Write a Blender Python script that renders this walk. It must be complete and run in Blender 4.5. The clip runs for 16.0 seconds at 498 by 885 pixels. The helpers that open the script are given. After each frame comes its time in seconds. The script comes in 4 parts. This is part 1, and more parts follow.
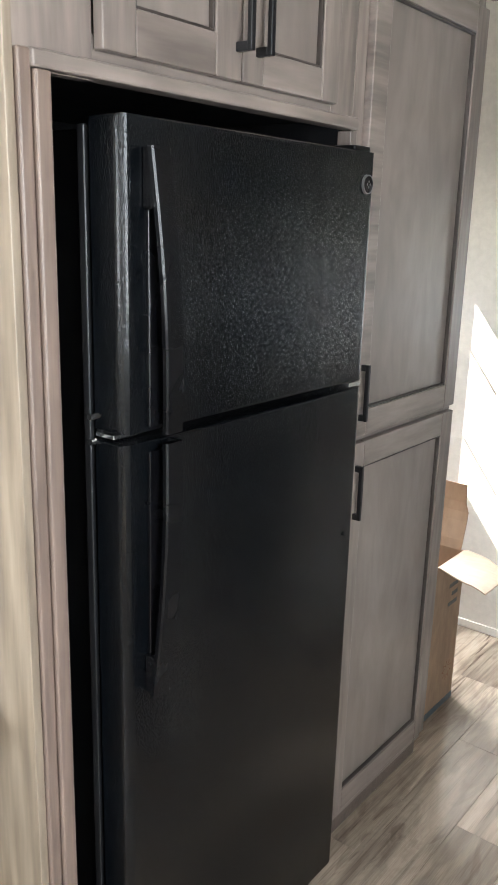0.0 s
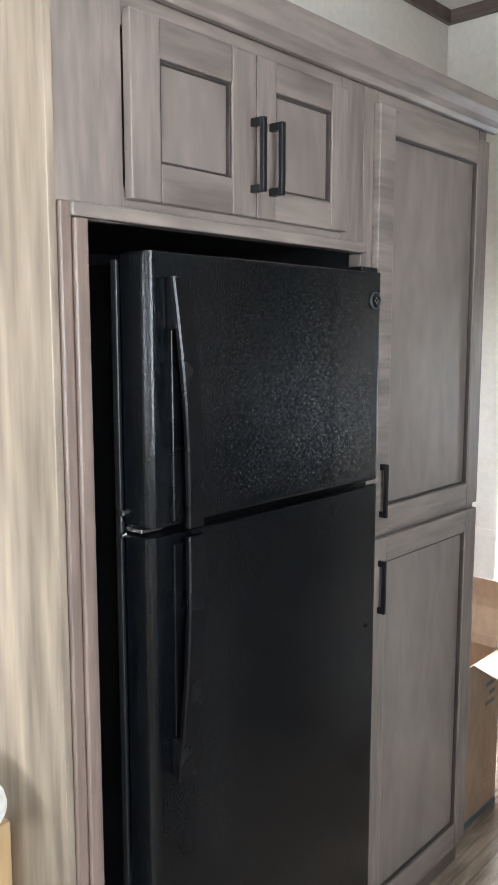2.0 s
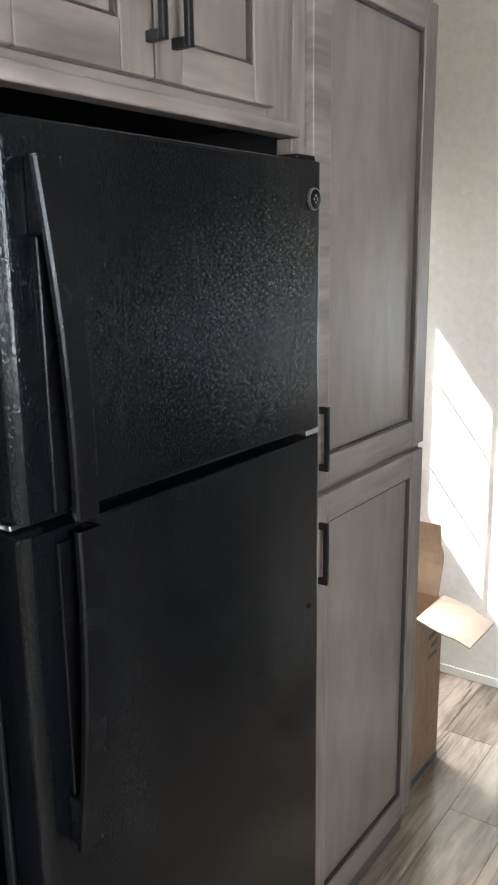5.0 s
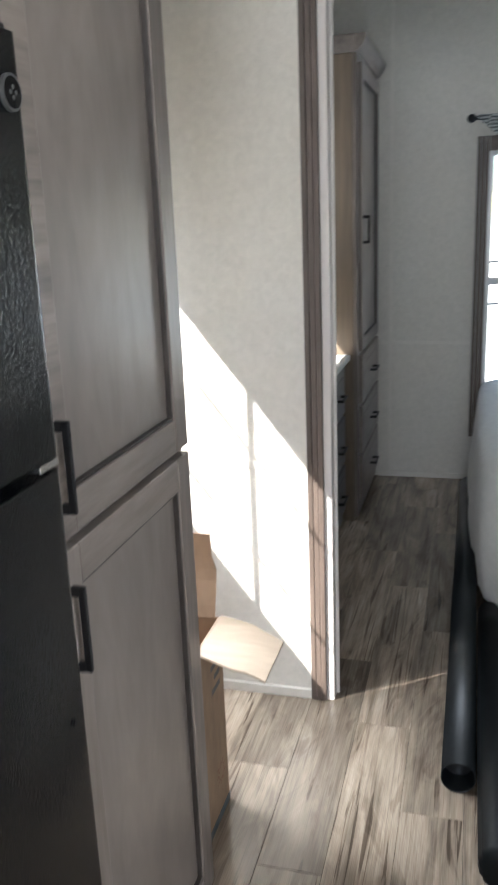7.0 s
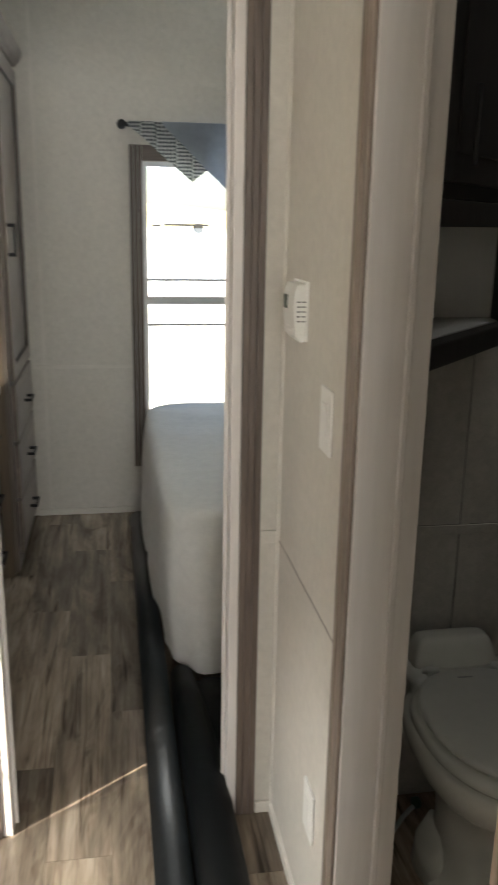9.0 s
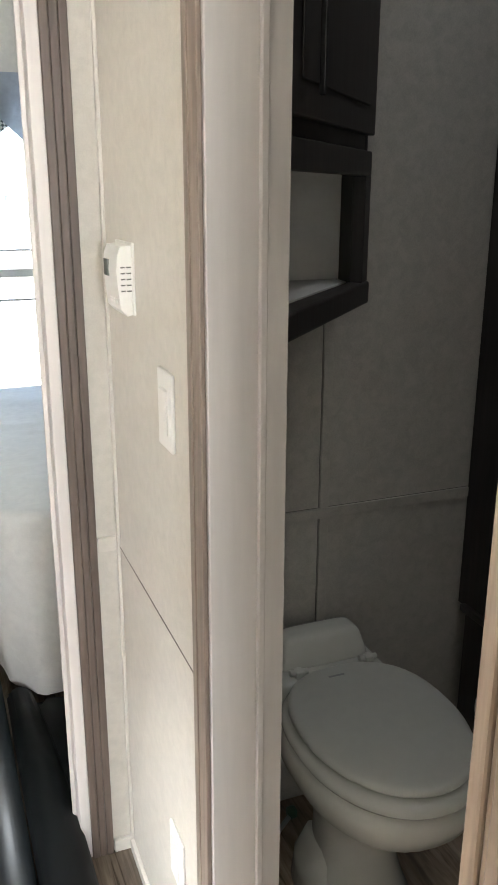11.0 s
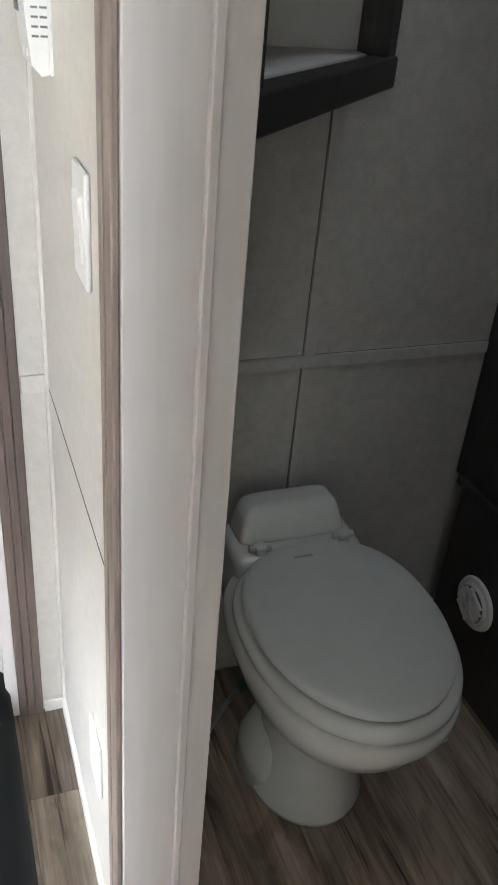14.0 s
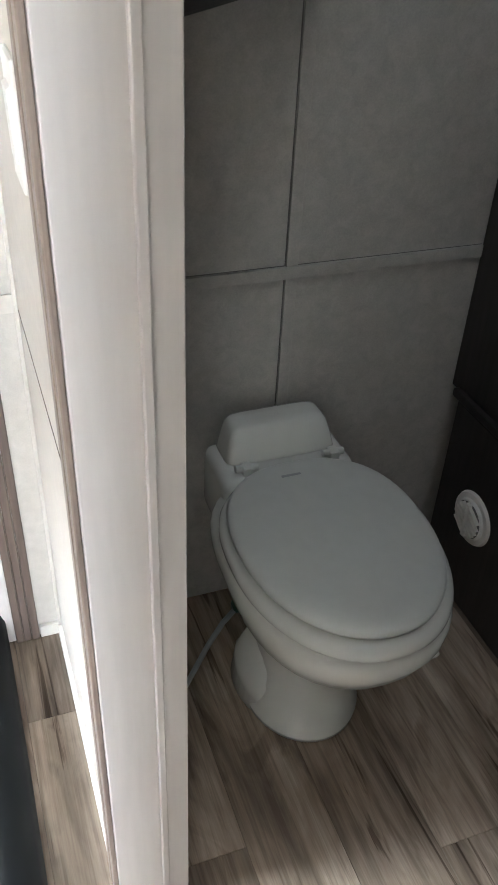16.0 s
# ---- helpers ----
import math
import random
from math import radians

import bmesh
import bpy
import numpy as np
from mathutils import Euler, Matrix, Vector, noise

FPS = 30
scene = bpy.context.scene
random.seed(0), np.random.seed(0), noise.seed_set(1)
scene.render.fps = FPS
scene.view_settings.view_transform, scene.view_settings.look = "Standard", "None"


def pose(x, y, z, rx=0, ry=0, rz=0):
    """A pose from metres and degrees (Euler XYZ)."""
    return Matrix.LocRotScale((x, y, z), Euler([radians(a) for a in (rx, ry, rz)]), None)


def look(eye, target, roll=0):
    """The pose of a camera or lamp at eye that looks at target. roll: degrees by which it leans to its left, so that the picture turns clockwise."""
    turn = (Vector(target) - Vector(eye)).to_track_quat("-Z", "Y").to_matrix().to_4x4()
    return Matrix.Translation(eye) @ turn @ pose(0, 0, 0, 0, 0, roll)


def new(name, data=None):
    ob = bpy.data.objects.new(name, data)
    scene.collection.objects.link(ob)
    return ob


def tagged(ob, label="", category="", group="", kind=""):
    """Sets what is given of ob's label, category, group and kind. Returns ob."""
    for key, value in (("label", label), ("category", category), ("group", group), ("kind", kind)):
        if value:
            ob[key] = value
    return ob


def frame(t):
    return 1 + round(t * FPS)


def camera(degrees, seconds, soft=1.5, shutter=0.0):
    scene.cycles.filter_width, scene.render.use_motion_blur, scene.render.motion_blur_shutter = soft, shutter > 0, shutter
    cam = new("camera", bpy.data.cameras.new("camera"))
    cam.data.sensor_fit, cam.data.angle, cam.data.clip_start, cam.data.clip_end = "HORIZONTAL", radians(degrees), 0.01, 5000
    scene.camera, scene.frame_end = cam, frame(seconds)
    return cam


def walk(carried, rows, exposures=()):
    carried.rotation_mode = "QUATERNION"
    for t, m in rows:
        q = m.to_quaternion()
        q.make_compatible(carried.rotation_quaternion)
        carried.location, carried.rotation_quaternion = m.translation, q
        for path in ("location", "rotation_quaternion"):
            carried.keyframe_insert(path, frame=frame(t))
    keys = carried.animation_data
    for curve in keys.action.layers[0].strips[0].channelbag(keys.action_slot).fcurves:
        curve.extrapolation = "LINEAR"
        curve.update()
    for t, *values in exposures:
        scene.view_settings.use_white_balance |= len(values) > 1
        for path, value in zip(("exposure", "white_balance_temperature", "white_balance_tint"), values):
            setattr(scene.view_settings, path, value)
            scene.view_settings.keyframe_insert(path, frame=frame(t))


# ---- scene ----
cam = camera(33.9, 16.0, shutter=0.4)
PATH = [
    (0, (0.092, 0.231, 1.441), (-1.106, 1.746, 0.923), 1.6),
    (0.5, (0.125, 0.212, 1.438), (-1.113, 1.709, 0.962), 0.5),
    (1, (0.157, 0.193, 1.443), (-1.129, 1.675, 1.051), 0.2),
    (1.5, (0.183, 0.183, 1.448), (-1.136, 1.654, 1.14), 0.1),
    (2, (0.203, 0.177, 1.449), (-1.124, 1.65, 1.185), -0.0),
    (2.5, (0.195, 0.194, 1.444), (-1.096, 1.696, 1.163), 0.0),
    (3, (0.162, 0.222, 1.442), (-1.087, 1.746, 1.102), 0.1),
    (3.2, (0.147, 0.238, 1.446), (-1.087, 1.769, 1.084), 0.0),
    (5.5, (-0.103, 0.515, 1.427), (-1.132, 2.157, 0.934), -1.0),
    (6, (-0.157, 0.6, 1.401), (-1.008, 2.324, 0.853), -1.1),
    (6.6, (-0.159, 0.698, 1.379), (-0.87, 2.473, 0.792), 0.2),
    (7, (-0.273, 0.811, 1.393), (-0.794, 2.669, 0.866), -2.3),
    (7.4, (-0.359, 0.883, 1.412), (-0.647, 2.811, 0.963), -2.3),
    (7.5, (-0.365, 0.873, 1.417), (-0.605, 2.811, 0.981), -2.0),
    (8, (-0.386, 0.962, 1.418), (-0.486, 2.915, 1.0), -0.8),
    (8.5, (-0.373, 1.121, 1.414), (-0.304, 3.066, 0.954), -0.2),
    (9, (-0.373, 1.25, 1.41), (-0.051, 3.154, 0.889), 1.0),
    (9.5, (-0.358, 1.359, 1.414), (0.216, 3.199, 0.88), 0.3),
    (10, (-0.371, 1.403, 1.407), (0.332, 3.191, 0.85), 0.0),
    (12.3, (-0.206, 1.627, 1.357), (0.474, 3.357, 0.621), 1.0),
    (12.5, (-0.196, 1.65, 1.357), (0.476, 3.36, 0.567), 1.4),
    (13, (-0.182, 1.691, 1.342), (0.478, 3.351, 0.444), 2.6),
    (13.5, (-0.166, 1.74, 1.332), (0.505, 3.365, 0.378), 4.4),
    (14, (-0.148, 1.771, 1.322), (0.504, 3.362, 0.301), 5.1),
    (14.5, (-0.123, 1.787, 1.31), (0.505, 3.354, 0.237), 4.7),
    (15, (-0.111, 1.806, 1.302), (0.496, 3.332, 0.16), 4.0),
    (15.5, (-0.1, 1.81, 1.301), (0.489, 3.306, 0.111), 3.3),
    (16, (-0.087, 1.784, 1.29), (0.506, 3.289, 0.114), 2.9),
]
walk(cam, [(t, look(eye, target, roll)) for t, eye, target, roll in PATH],
     [(0, 2.9, 6200, 10), (2, 2.85, 5950, 10), (3.2, 2.8, 5900, 10), (5.5, 2.82, 6050, 10), (7, 2.6, 6000, 10), (8, 2.08, 6300, 10), (9, 2.68, 7000, 10),
      (10, 3.36, 6850, 10), (12.3, 3.8, 6050, 10), (13.5, 3.78, 5950, 10), (14.5, 3.95, 5950, 10), (16, 4.26, 5950, 10)])

# ---- light ----
SUN_WAY = Vector((1.0, 0.705, -1.305))
world = bpy.data.worlds.new("sky")
scene.world = world
world.use_nodes = True
wn = world.node_tree
sky = wn.nodes.new("ShaderNodeTexSky")
sky.sky_type, sky.sun_disc = "NISHITA", False
sky.sun_elevation, sky.sun_rotation = radians(46.8), math.atan2(-1.0, -0.705)
wn.nodes["Background"].inputs["Strength"].default_value = 0.05
wn.links.new(sky.outputs[0], wn.nodes["Background"].inputs["Color"])
sun = new("sun", bpy.data.lights.new("sun", "SUN"))
sun.data.energy, sun.data.angle, sun.data.color = 5.0, radians(0.53), (1.0, 0.94, 0.84)
sun.matrix_world = look(-SUN_WAY * 6, (0, 0, 0))


def window_light(name, eye, target, wide, high, watts, colour=(0.93, 0.97, 1.0)):
    """Area lamp of skylight at a window's opening, or added under the bathroom ceiling."""
    lamp = new(name, bpy.data.lights.new(name, "AREA"))
    lamp.data.shape, lamp.data.size, lamp.data.size_y = "RECTANGLE", wide, high
    lamp.data.energy, lamp.data.color = watts, colour
    lamp.matrix_world = look(eye, target)
    return lamp


window_light("skylight_right", (0.97, 0.55, 1.45), (0, 0.55, 1.2), 0.95, 0.75, 5.0)
window_light("skylight_rear", (-0.2, -2.12, 1.45), (-0.2, 0, 1.2), 1.1, 0.75, 10.5)
window_light("skylight_entry", (-1.30, 2.612, 1.215), (-0.95, 2.2, 0.1), 0.28, 0.62, 2.5).data.spread = radians(105)
window_light("skylight_bed", (0.15, 5.12, 1.1), (0.1, 4.2, 2.5), 0.7, 1.0, 1.5, (0.72, 0.86, 1.0)).data.spread = radians(115)
window_light("skylight_dresser", (-1.30, 3.87, 1.40), (-0.65, 3.95, 2.5), 0.44, 0.2, 0.5)
# Bathroom fill lamp, added below a closed ceiling; no roof opening is built.
window_light("fill_bath", (0.68, 2.40, 2.57), (0.68, 2.75, 1.1), 0.35, 0.35, 0.14).data.spread = radians(110)


# ---- materials ----
def material(name, colour, rough=0.5, metal=0.0, bump=0.0, grain=60.0, vary=0.12, stretch=(1, 1, 1), second=None, per_object=0.0, coat=0.0, detail=6.0, mottle=0.0):
    """A surface with broad stains, fine grain and relief; stretch sets the grain's run."""
    m = bpy.data.materials.new(name)
    m.use_nodes = True
    n, l = m.node_tree.nodes, m.node_tree.links
    b = n["Principled BSDF"]
    b.inputs["Roughness"].default_value, b.inputs["Metallic"].default_value = rough, metal
    b.inputs["Coat Weight"].default_value = coat
    tc = n.new("ShaderNodeTexCoord")
    mp = n.new("ShaderNodeMapping")
    mp.inputs["Scale"].default_value = stretch
    info = n.new("ShaderNodeObjectInfo")
    add = n.new("ShaderNodeVectorMath")
    mul = n.new("ShaderNodeMath")
    mul.operation, mul.inputs[1].default_value = "MULTIPLY", 37.0
    l.new(info.outputs["Random"], mul.inputs[0])
    l.new(tc.outputs["Object"], add.inputs[0])
    if per_object:
        l.new(mul.outputs[0], add.inputs[1])
    l.new(add.outputs[0], mp.inputs["Vector"])
    fine, broad = n.new("ShaderNodeTexNoise"), n.new("ShaderNodeTexNoise")
    fine.inputs["Scale"].default_value, fine.inputs["Detail"].default_value = grain, detail
    broad.inputs["Scale"].default_value, broad.inputs["Detail"].default_value = grain / 9.0, 3.0
    broad.inputs["Distortion"].default_value = 0.6
    l.new(mp.outputs[0], fine.inputs["Vector"])
    l.new(mp.outputs[0], broad.inputs["Vector"])
    mix = n.new("ShaderNodeMix")
    mix.data_type = "FLOAT"
    mix.inputs[0].default_value = 0.55
    l.new(fine.outputs["Fac"], mix.inputs[2])
    l.new(broad.outputs["Fac"], mix.inputs[3])
    ramp = n.new("ShaderNodeValToRGB")
    dark = second or tuple(c * (1 - 2.2 * vary) for c in colour)
    light = tuple(min(1, c * (1 + vary)) for c in colour)
    ramp.color_ramp.elements[0].position, ramp.color_ramp.elements[1].position = 0.32, 0.66
    ramp.color_ramp.elements[0].color, ramp.color_ramp.elements[1].color = (*dark, 1), (*light, 1)
    l.new(mix.outputs[0], ramp.inputs[0])
    out = ramp.outputs[0]
    if per_object:
        hsv = n.new("ShaderNodeHueSaturation")
        val = n.new("ShaderNodeMapRange")
        val.inputs["To Min"].default_value, val.inputs["To Max"].default_value = 1 - per_object, 1 + per_object
        l.new(info.outputs["Random"], val.inputs["Value"])
        l.new(val.outputs[0], hsv.inputs["Value"])
        l.new(out, hsv.inputs["Color"])
        out = hsv.outputs[0]
    if mottle:
        cloud, level, tone = n.new("ShaderNodeTexNoise"), n.new("ShaderNodeMapRange"), n.new("ShaderNodeHueSaturation")
        cloud.inputs["Scale"].default_value, cloud.inputs["Detail"].default_value = grain / 3.2, 4.0
        cloud.inputs["Distortion"].default_value = 1.6
        level.inputs["From Min"].default_value, level.inputs["From Max"].default_value = 0.33, 0.67
        level.inputs["To Min"].default_value, level.inputs["To Max"].default_value = 1 - mottle, 1 + mottle * 0.7
        l.new(mp.outputs[0], cloud.inputs["Vector"])
        l.new(cloud.outputs["Fac"], level.inputs["Value"])
        l.new(level.outputs[0], tone.inputs["Value"])
        l.new(out, tone.inputs["Color"])
        out = tone.outputs[0]
    l.new(out, b.inputs["Base Color"])
    rr = n.new("ShaderNodeMapRange")
    rr.inputs["To Min"].default_value, rr.inputs["To Max"].default_value = max(0.02, rough * 0.82), min(1, rough * 1.18)
    l.new(broad.outputs["Fac"], rr.inputs["Value"])
    l.new(rr.outputs[0], b.inputs["Roughness"])
    if bump:
        bp = n.new("ShaderNodeBump")
        bp.inputs["Strength"].default_value, bp.inputs["Distance"].default_value = bump, 0.002
        l.new(fine.outputs["Fac"], bp.inputs["Height"])
        l.new(bp.outputs[0], b.inputs["Normal"])
    return m


ALONG_Z, ALONG_Y, ALONG_X = (1, 1, 0.07), (1, 0.07, 1), (0.07, 1, 1)
CAB = (0.205, 0.170, 0.148)
cab_v = material("stained_maple_upright", CAB, 0.33, bump=0.06, grain=64, vary=0.2, stretch=(1, 1, 0.12), per_object=0.07, mottle=0.16)
cab_h = material("stained_maple_level", CAB, 0.33, bump=0.06, grain=64, vary=0.2, stretch=(1, 0.12, 1), per_object=0.07, mottle=0.16)
cab_panel = material("stained_maple_panel", (0.198, 0.166, 0.146), 0.30, bump=0.03, grain=30, vary=0.1, stretch=(1, 1, 0.35), per_object=0.04, mottle=0.14)
cab_curly = material("stained_maple_curly", CAB, 0.33, bump=0.06, grain=34, vary=0.26, stretch=(1, 0.22, 2.6), mottle=0.1)
bead_dark = material("dark_bead", (0.045, 0.036, 0.031), 0.4, grain=60, vary=0.2)
end_wood = material("light_end_panel", (0.365, 0.298, 0.222), 0.42, bump=0.06, grain=40, vary=0.26, stretch=(1, 1, 0.10), second=(0.155, 0.122, 0.088), mottle=0.2)
trim_wood = material("brown_trim", (0.118, 0.088, 0.072), 0.45, bump=0.08, grain=110, vary=0.22, stretch=ALONG_Z)
niche_wood = material("brown_niche_edging", (0.185, 0.135, 0.107), 0.45, bump=0.08, grain=110, vary=0.22, stretch=ALONG_Z)
trim_wood_h = material("brown_trim_level", (0.118, 0.088, 0.072), 0.45, bump=0.08, grain=110, vary=0.22, stretch=ALONG_X)
fluted_wood = material("light_fluted_trim", (0.40, 0.30, 0.225), 0.45, bump=0.1, grain=130, vary=0.26, stretch=ALONG_Z)
wardrobe_side = material("brown_side_panel", (0.20, 0.15, 0.105), 0.42, bump=0.05, grain=50, vary=0.2, stretch=(1, 1, 0.08))
bath_trim = material("grey_brown_trim", (0.26, 0.205, 0.168), 0.45, bump=0.08, grain=110, vary=0.22, stretch=ALONG_Z)
bath_wood = material("dark_bath_wood", (0.036, 0.031, 0.029), 0.5, bump=0.08, grain=90, vary=0.25, stretch=ALONG_Z)
wall_paper = material("linen_wallboard", (0.62, 0.588, 0.535), 0.55, bump=0.10, grain=420, vary=0.05)
bath_paper = material("grey_linen_wallboard", (0.44, 0.425, 0.395), 0.55, bump=0.12, grain=380, vary=0.08)
white_paint = material("white_jamb_paint", (0.64, 0.60, 0.572), 0.38, bump=0.04, grain=90, vary=0.04, stretch=ALONG_Z)
white_trim = material("white_batten", (0.66, 0.625, 0.57), 0.45, grain=80, vary=0.04)
ceiling_white = material("ceiling_board", (0.78, 0.76, 0.71), 0.6, bump=0.06, grain=150, vary=0.03)
# Handles and fittings; also stands in for the shade inside the niche.
black_bar = material("matte_black_and_niche_shade", (0.012, 0.012, 0.013), 0.42, metal=0.3, grain=200, vary=0.1)
black_shell = material("black_smooth_steel", (0.004, 0.004, 0.0045), 0.3, bump=0.02, grain=150, vary=0.1)
black_plastic = material("black_gloss_plastic", (0.003, 0.003, 0.0036), 0.27, grain=120, vary=0.1)
black_plastic.node_tree.nodes["Principled BSDF"].inputs["Specular IOR Level"].default_value = 0.3
tube_plastic = material("black_tube", (0.010, 0.013, 0.015), 0.33, bump=0.03, grain=60, vary=0.2)
sheet_plastic = material("dark_folded_vinyl", (0.0018, 0.003, 0.0036), 0.55, bump=0.1, grain=25, vary=0.25)
sheet_plastic.node_tree.nodes["Principled BSDF"].inputs["Specular IOR Level"].default_value = 0.2
chrome = material("bright_metal", (0.7, 0.7, 0.7), 0.25, metal=1.0, grain=120, vary=0.05)
alu = material("white_aluminium", (0.74, 0.75, 0.76), 0.4, grain=100, vary=0.04)
device = material("white_device_plastic", (0.80, 0.79, 0.76), 0.35, grain=150, vary=0.02)
slot_grey = material("grey_slots", (0.16, 0.155, 0.15), 0.5, grain=150, vary=0.1)
lcd = material("grey_display", (0.16, 0.18, 0.16), 0.15, grain=150, vary=0.05)
ceramic = material("toilet_white", (0.66, 0.665, 0.62), 0.2, grain=20, vary=0.025, coat=0.35)
lid_plastic = material("toilet_lid_plastic", (0.62, 0.625, 0.585), 0.34, grain=40, vary=0.025)
card_mat = material("cardboard", (0.33, 0.225, 0.148), 0.8, bump=0.08, grain=45, vary=0.12, stretch=(1, 1, 0.4))
card_inner = material("cardboard_inner", (0.36, 0.275, 0.195), 0.85, bump=0.2, grain=70, vary=0.12, stretch=(0.1, 1, 1))
print_mat = material("orange_print", (0.27, 0.10, 0.05), 0.8, grain=60, vary=0.2)
linen = material("white_sheet", (0.80, 0.79, 0.76), 0.75, bump=0.15, grain=300, vary=0.04)
valance_blue = material("blue_grey_cloth", (0.36, 0.40, 0.46), 0.8, bump=0.15, grain=300, vary=0.06)
counter_white = material("pale_counter", (0.62, 0.62, 0.60), 0.3, grain=60, vary=0.08)
dresser_grey = material("grey_drawer_wood", (0.15, 0.14, 0.135), 0.42, bump=0.05, grain=60, vary=0.15, stretch=ALONG_Y)
hose_mat = material("grey_hose", (0.35, 0.36, 0.36), 0.4, grain=100, vary=0.05)
green_mat = material("green_fitting", (0.02, 0.07, 0.035), 0.4, grain=100, vary=0.1)
concrete = material("pale_concrete", (0.52, 0.51, 0.48), 0.9, bump=0.2, grain=6, vary=0.1)
hill_mat = material("dry_brush", (0.42, 0.40, 0.24), 0.9, bump=0.2, grain=2, vary=0.3)
rubber = material("tyre_rubber", (0.02, 0.02, 0.02), 0.8, grain=30, vary=0.2)


def fridge_skin():
    """Black painted steel with a fine leather-like relief."""
    m = material("textured_black_steel", (0.0022, 0.0028, 0.0036), 0.17, grain=200, vary=0.1)
    n, l = m.node_tree.nodes, m.node_tree.links
    tc, mp = n.new("ShaderNodeTexCoord"), n.new("ShaderNodeMapping")
    mp.inputs["Scale"].default_value = (1, 1, 0.36)
    tex = n.new("ShaderNodeTexNoise")
    tex.inputs["Scale"].default_value, tex.inputs["Detail"].default_value = 620, 0.8
    bp = n.new("ShaderNodeBump")
    bp.inputs["Strength"].default_value, bp.inputs["Distance"].default_value = 0.48, 0.0004
    l.new(tc.outputs["Object"], mp.inputs["Vector"])
    l.new(mp.outputs[0], tex.inputs["Vector"])
    n["Principled BSDF"].inputs["Specular IOR Level"].default_value = 0.32
    pits = n.new("ShaderNodeMapRange")
    pits.inputs["From Min"].default_value, pits.inputs["From Max"].default_value = 0.50, 0.72
    l.new(tex.outputs["Fac"], pits.inputs["Value"])
    l.new(pits.outputs[0], bp.inputs["Height"])
    l.new(bp.outputs[0], n["Principled BSDF"].inputs["Normal"])
    return m


def check_cloth():
    """Woven black and white lattice of the valance's border."""
    m = material("lattice_cloth", (0.4, 0.4, 0.4), 0.8)
    n, l = m.node_tree.nodes, m.node_tree.links
    tc, mp, ck = n.new("ShaderNodeTexCoord"), n.new("ShaderNodeMapping"), n.new("ShaderNodeTexChecker")
    mp.inputs["Rotation"].default_value = (0, radians(45), 0)
    ck.inputs["Scale"].default_value = 90
    ck.inputs["Color1"].default_value, ck.inputs["Color2"].default_value = (0.07, 0.08, 0.09, 1), (0.62, 0.63, 0.62, 1)
    l.new(tc.outputs["Object"], mp.inputs["Vector"])
    l.new(mp.outputs[0], ck.inputs["Vector"])
    l.new(ck.outputs["Color"], n["Principled BSDF"].inputs["Base Color"])
    return m


def let_light_through(m, share):
    """Thin cloth: part of the light passes through it."""
    n, l = m.node_tree.nodes, m.node_tree.links
    b, out = n["Principled BSDF"], n["Material Output"]
    tr, mx = n.new("ShaderNodeBsdfTranslucent"), n.new("ShaderNodeMixShader")
    mx.inputs[0].default_value = share
    l.new(b.inputs["Base Color"].links[0].from_socket, tr.inputs["Color"])
    l.new(b.outputs[0], mx.inputs[1])
    l.new(tr.outputs[0], mx.inputs[2])
    l.new(mx.outputs[0], out.inputs["Surface"])
    return m


def pane_glass():
    m = bpy.data.materials.new("window_glass")
    m.use_nodes = True
    b = m.node_tree.nodes["Principled BSDF"]
    b.inputs["Transmission Weight"].default_value, b.inputs["Roughness"].default_value, b.inputs["IOR"].default_value = 1.0, 0.0, 1.02
    b.inputs["Base Color"].default_value = (0.97, 0.99, 0.98, 1)
    return m


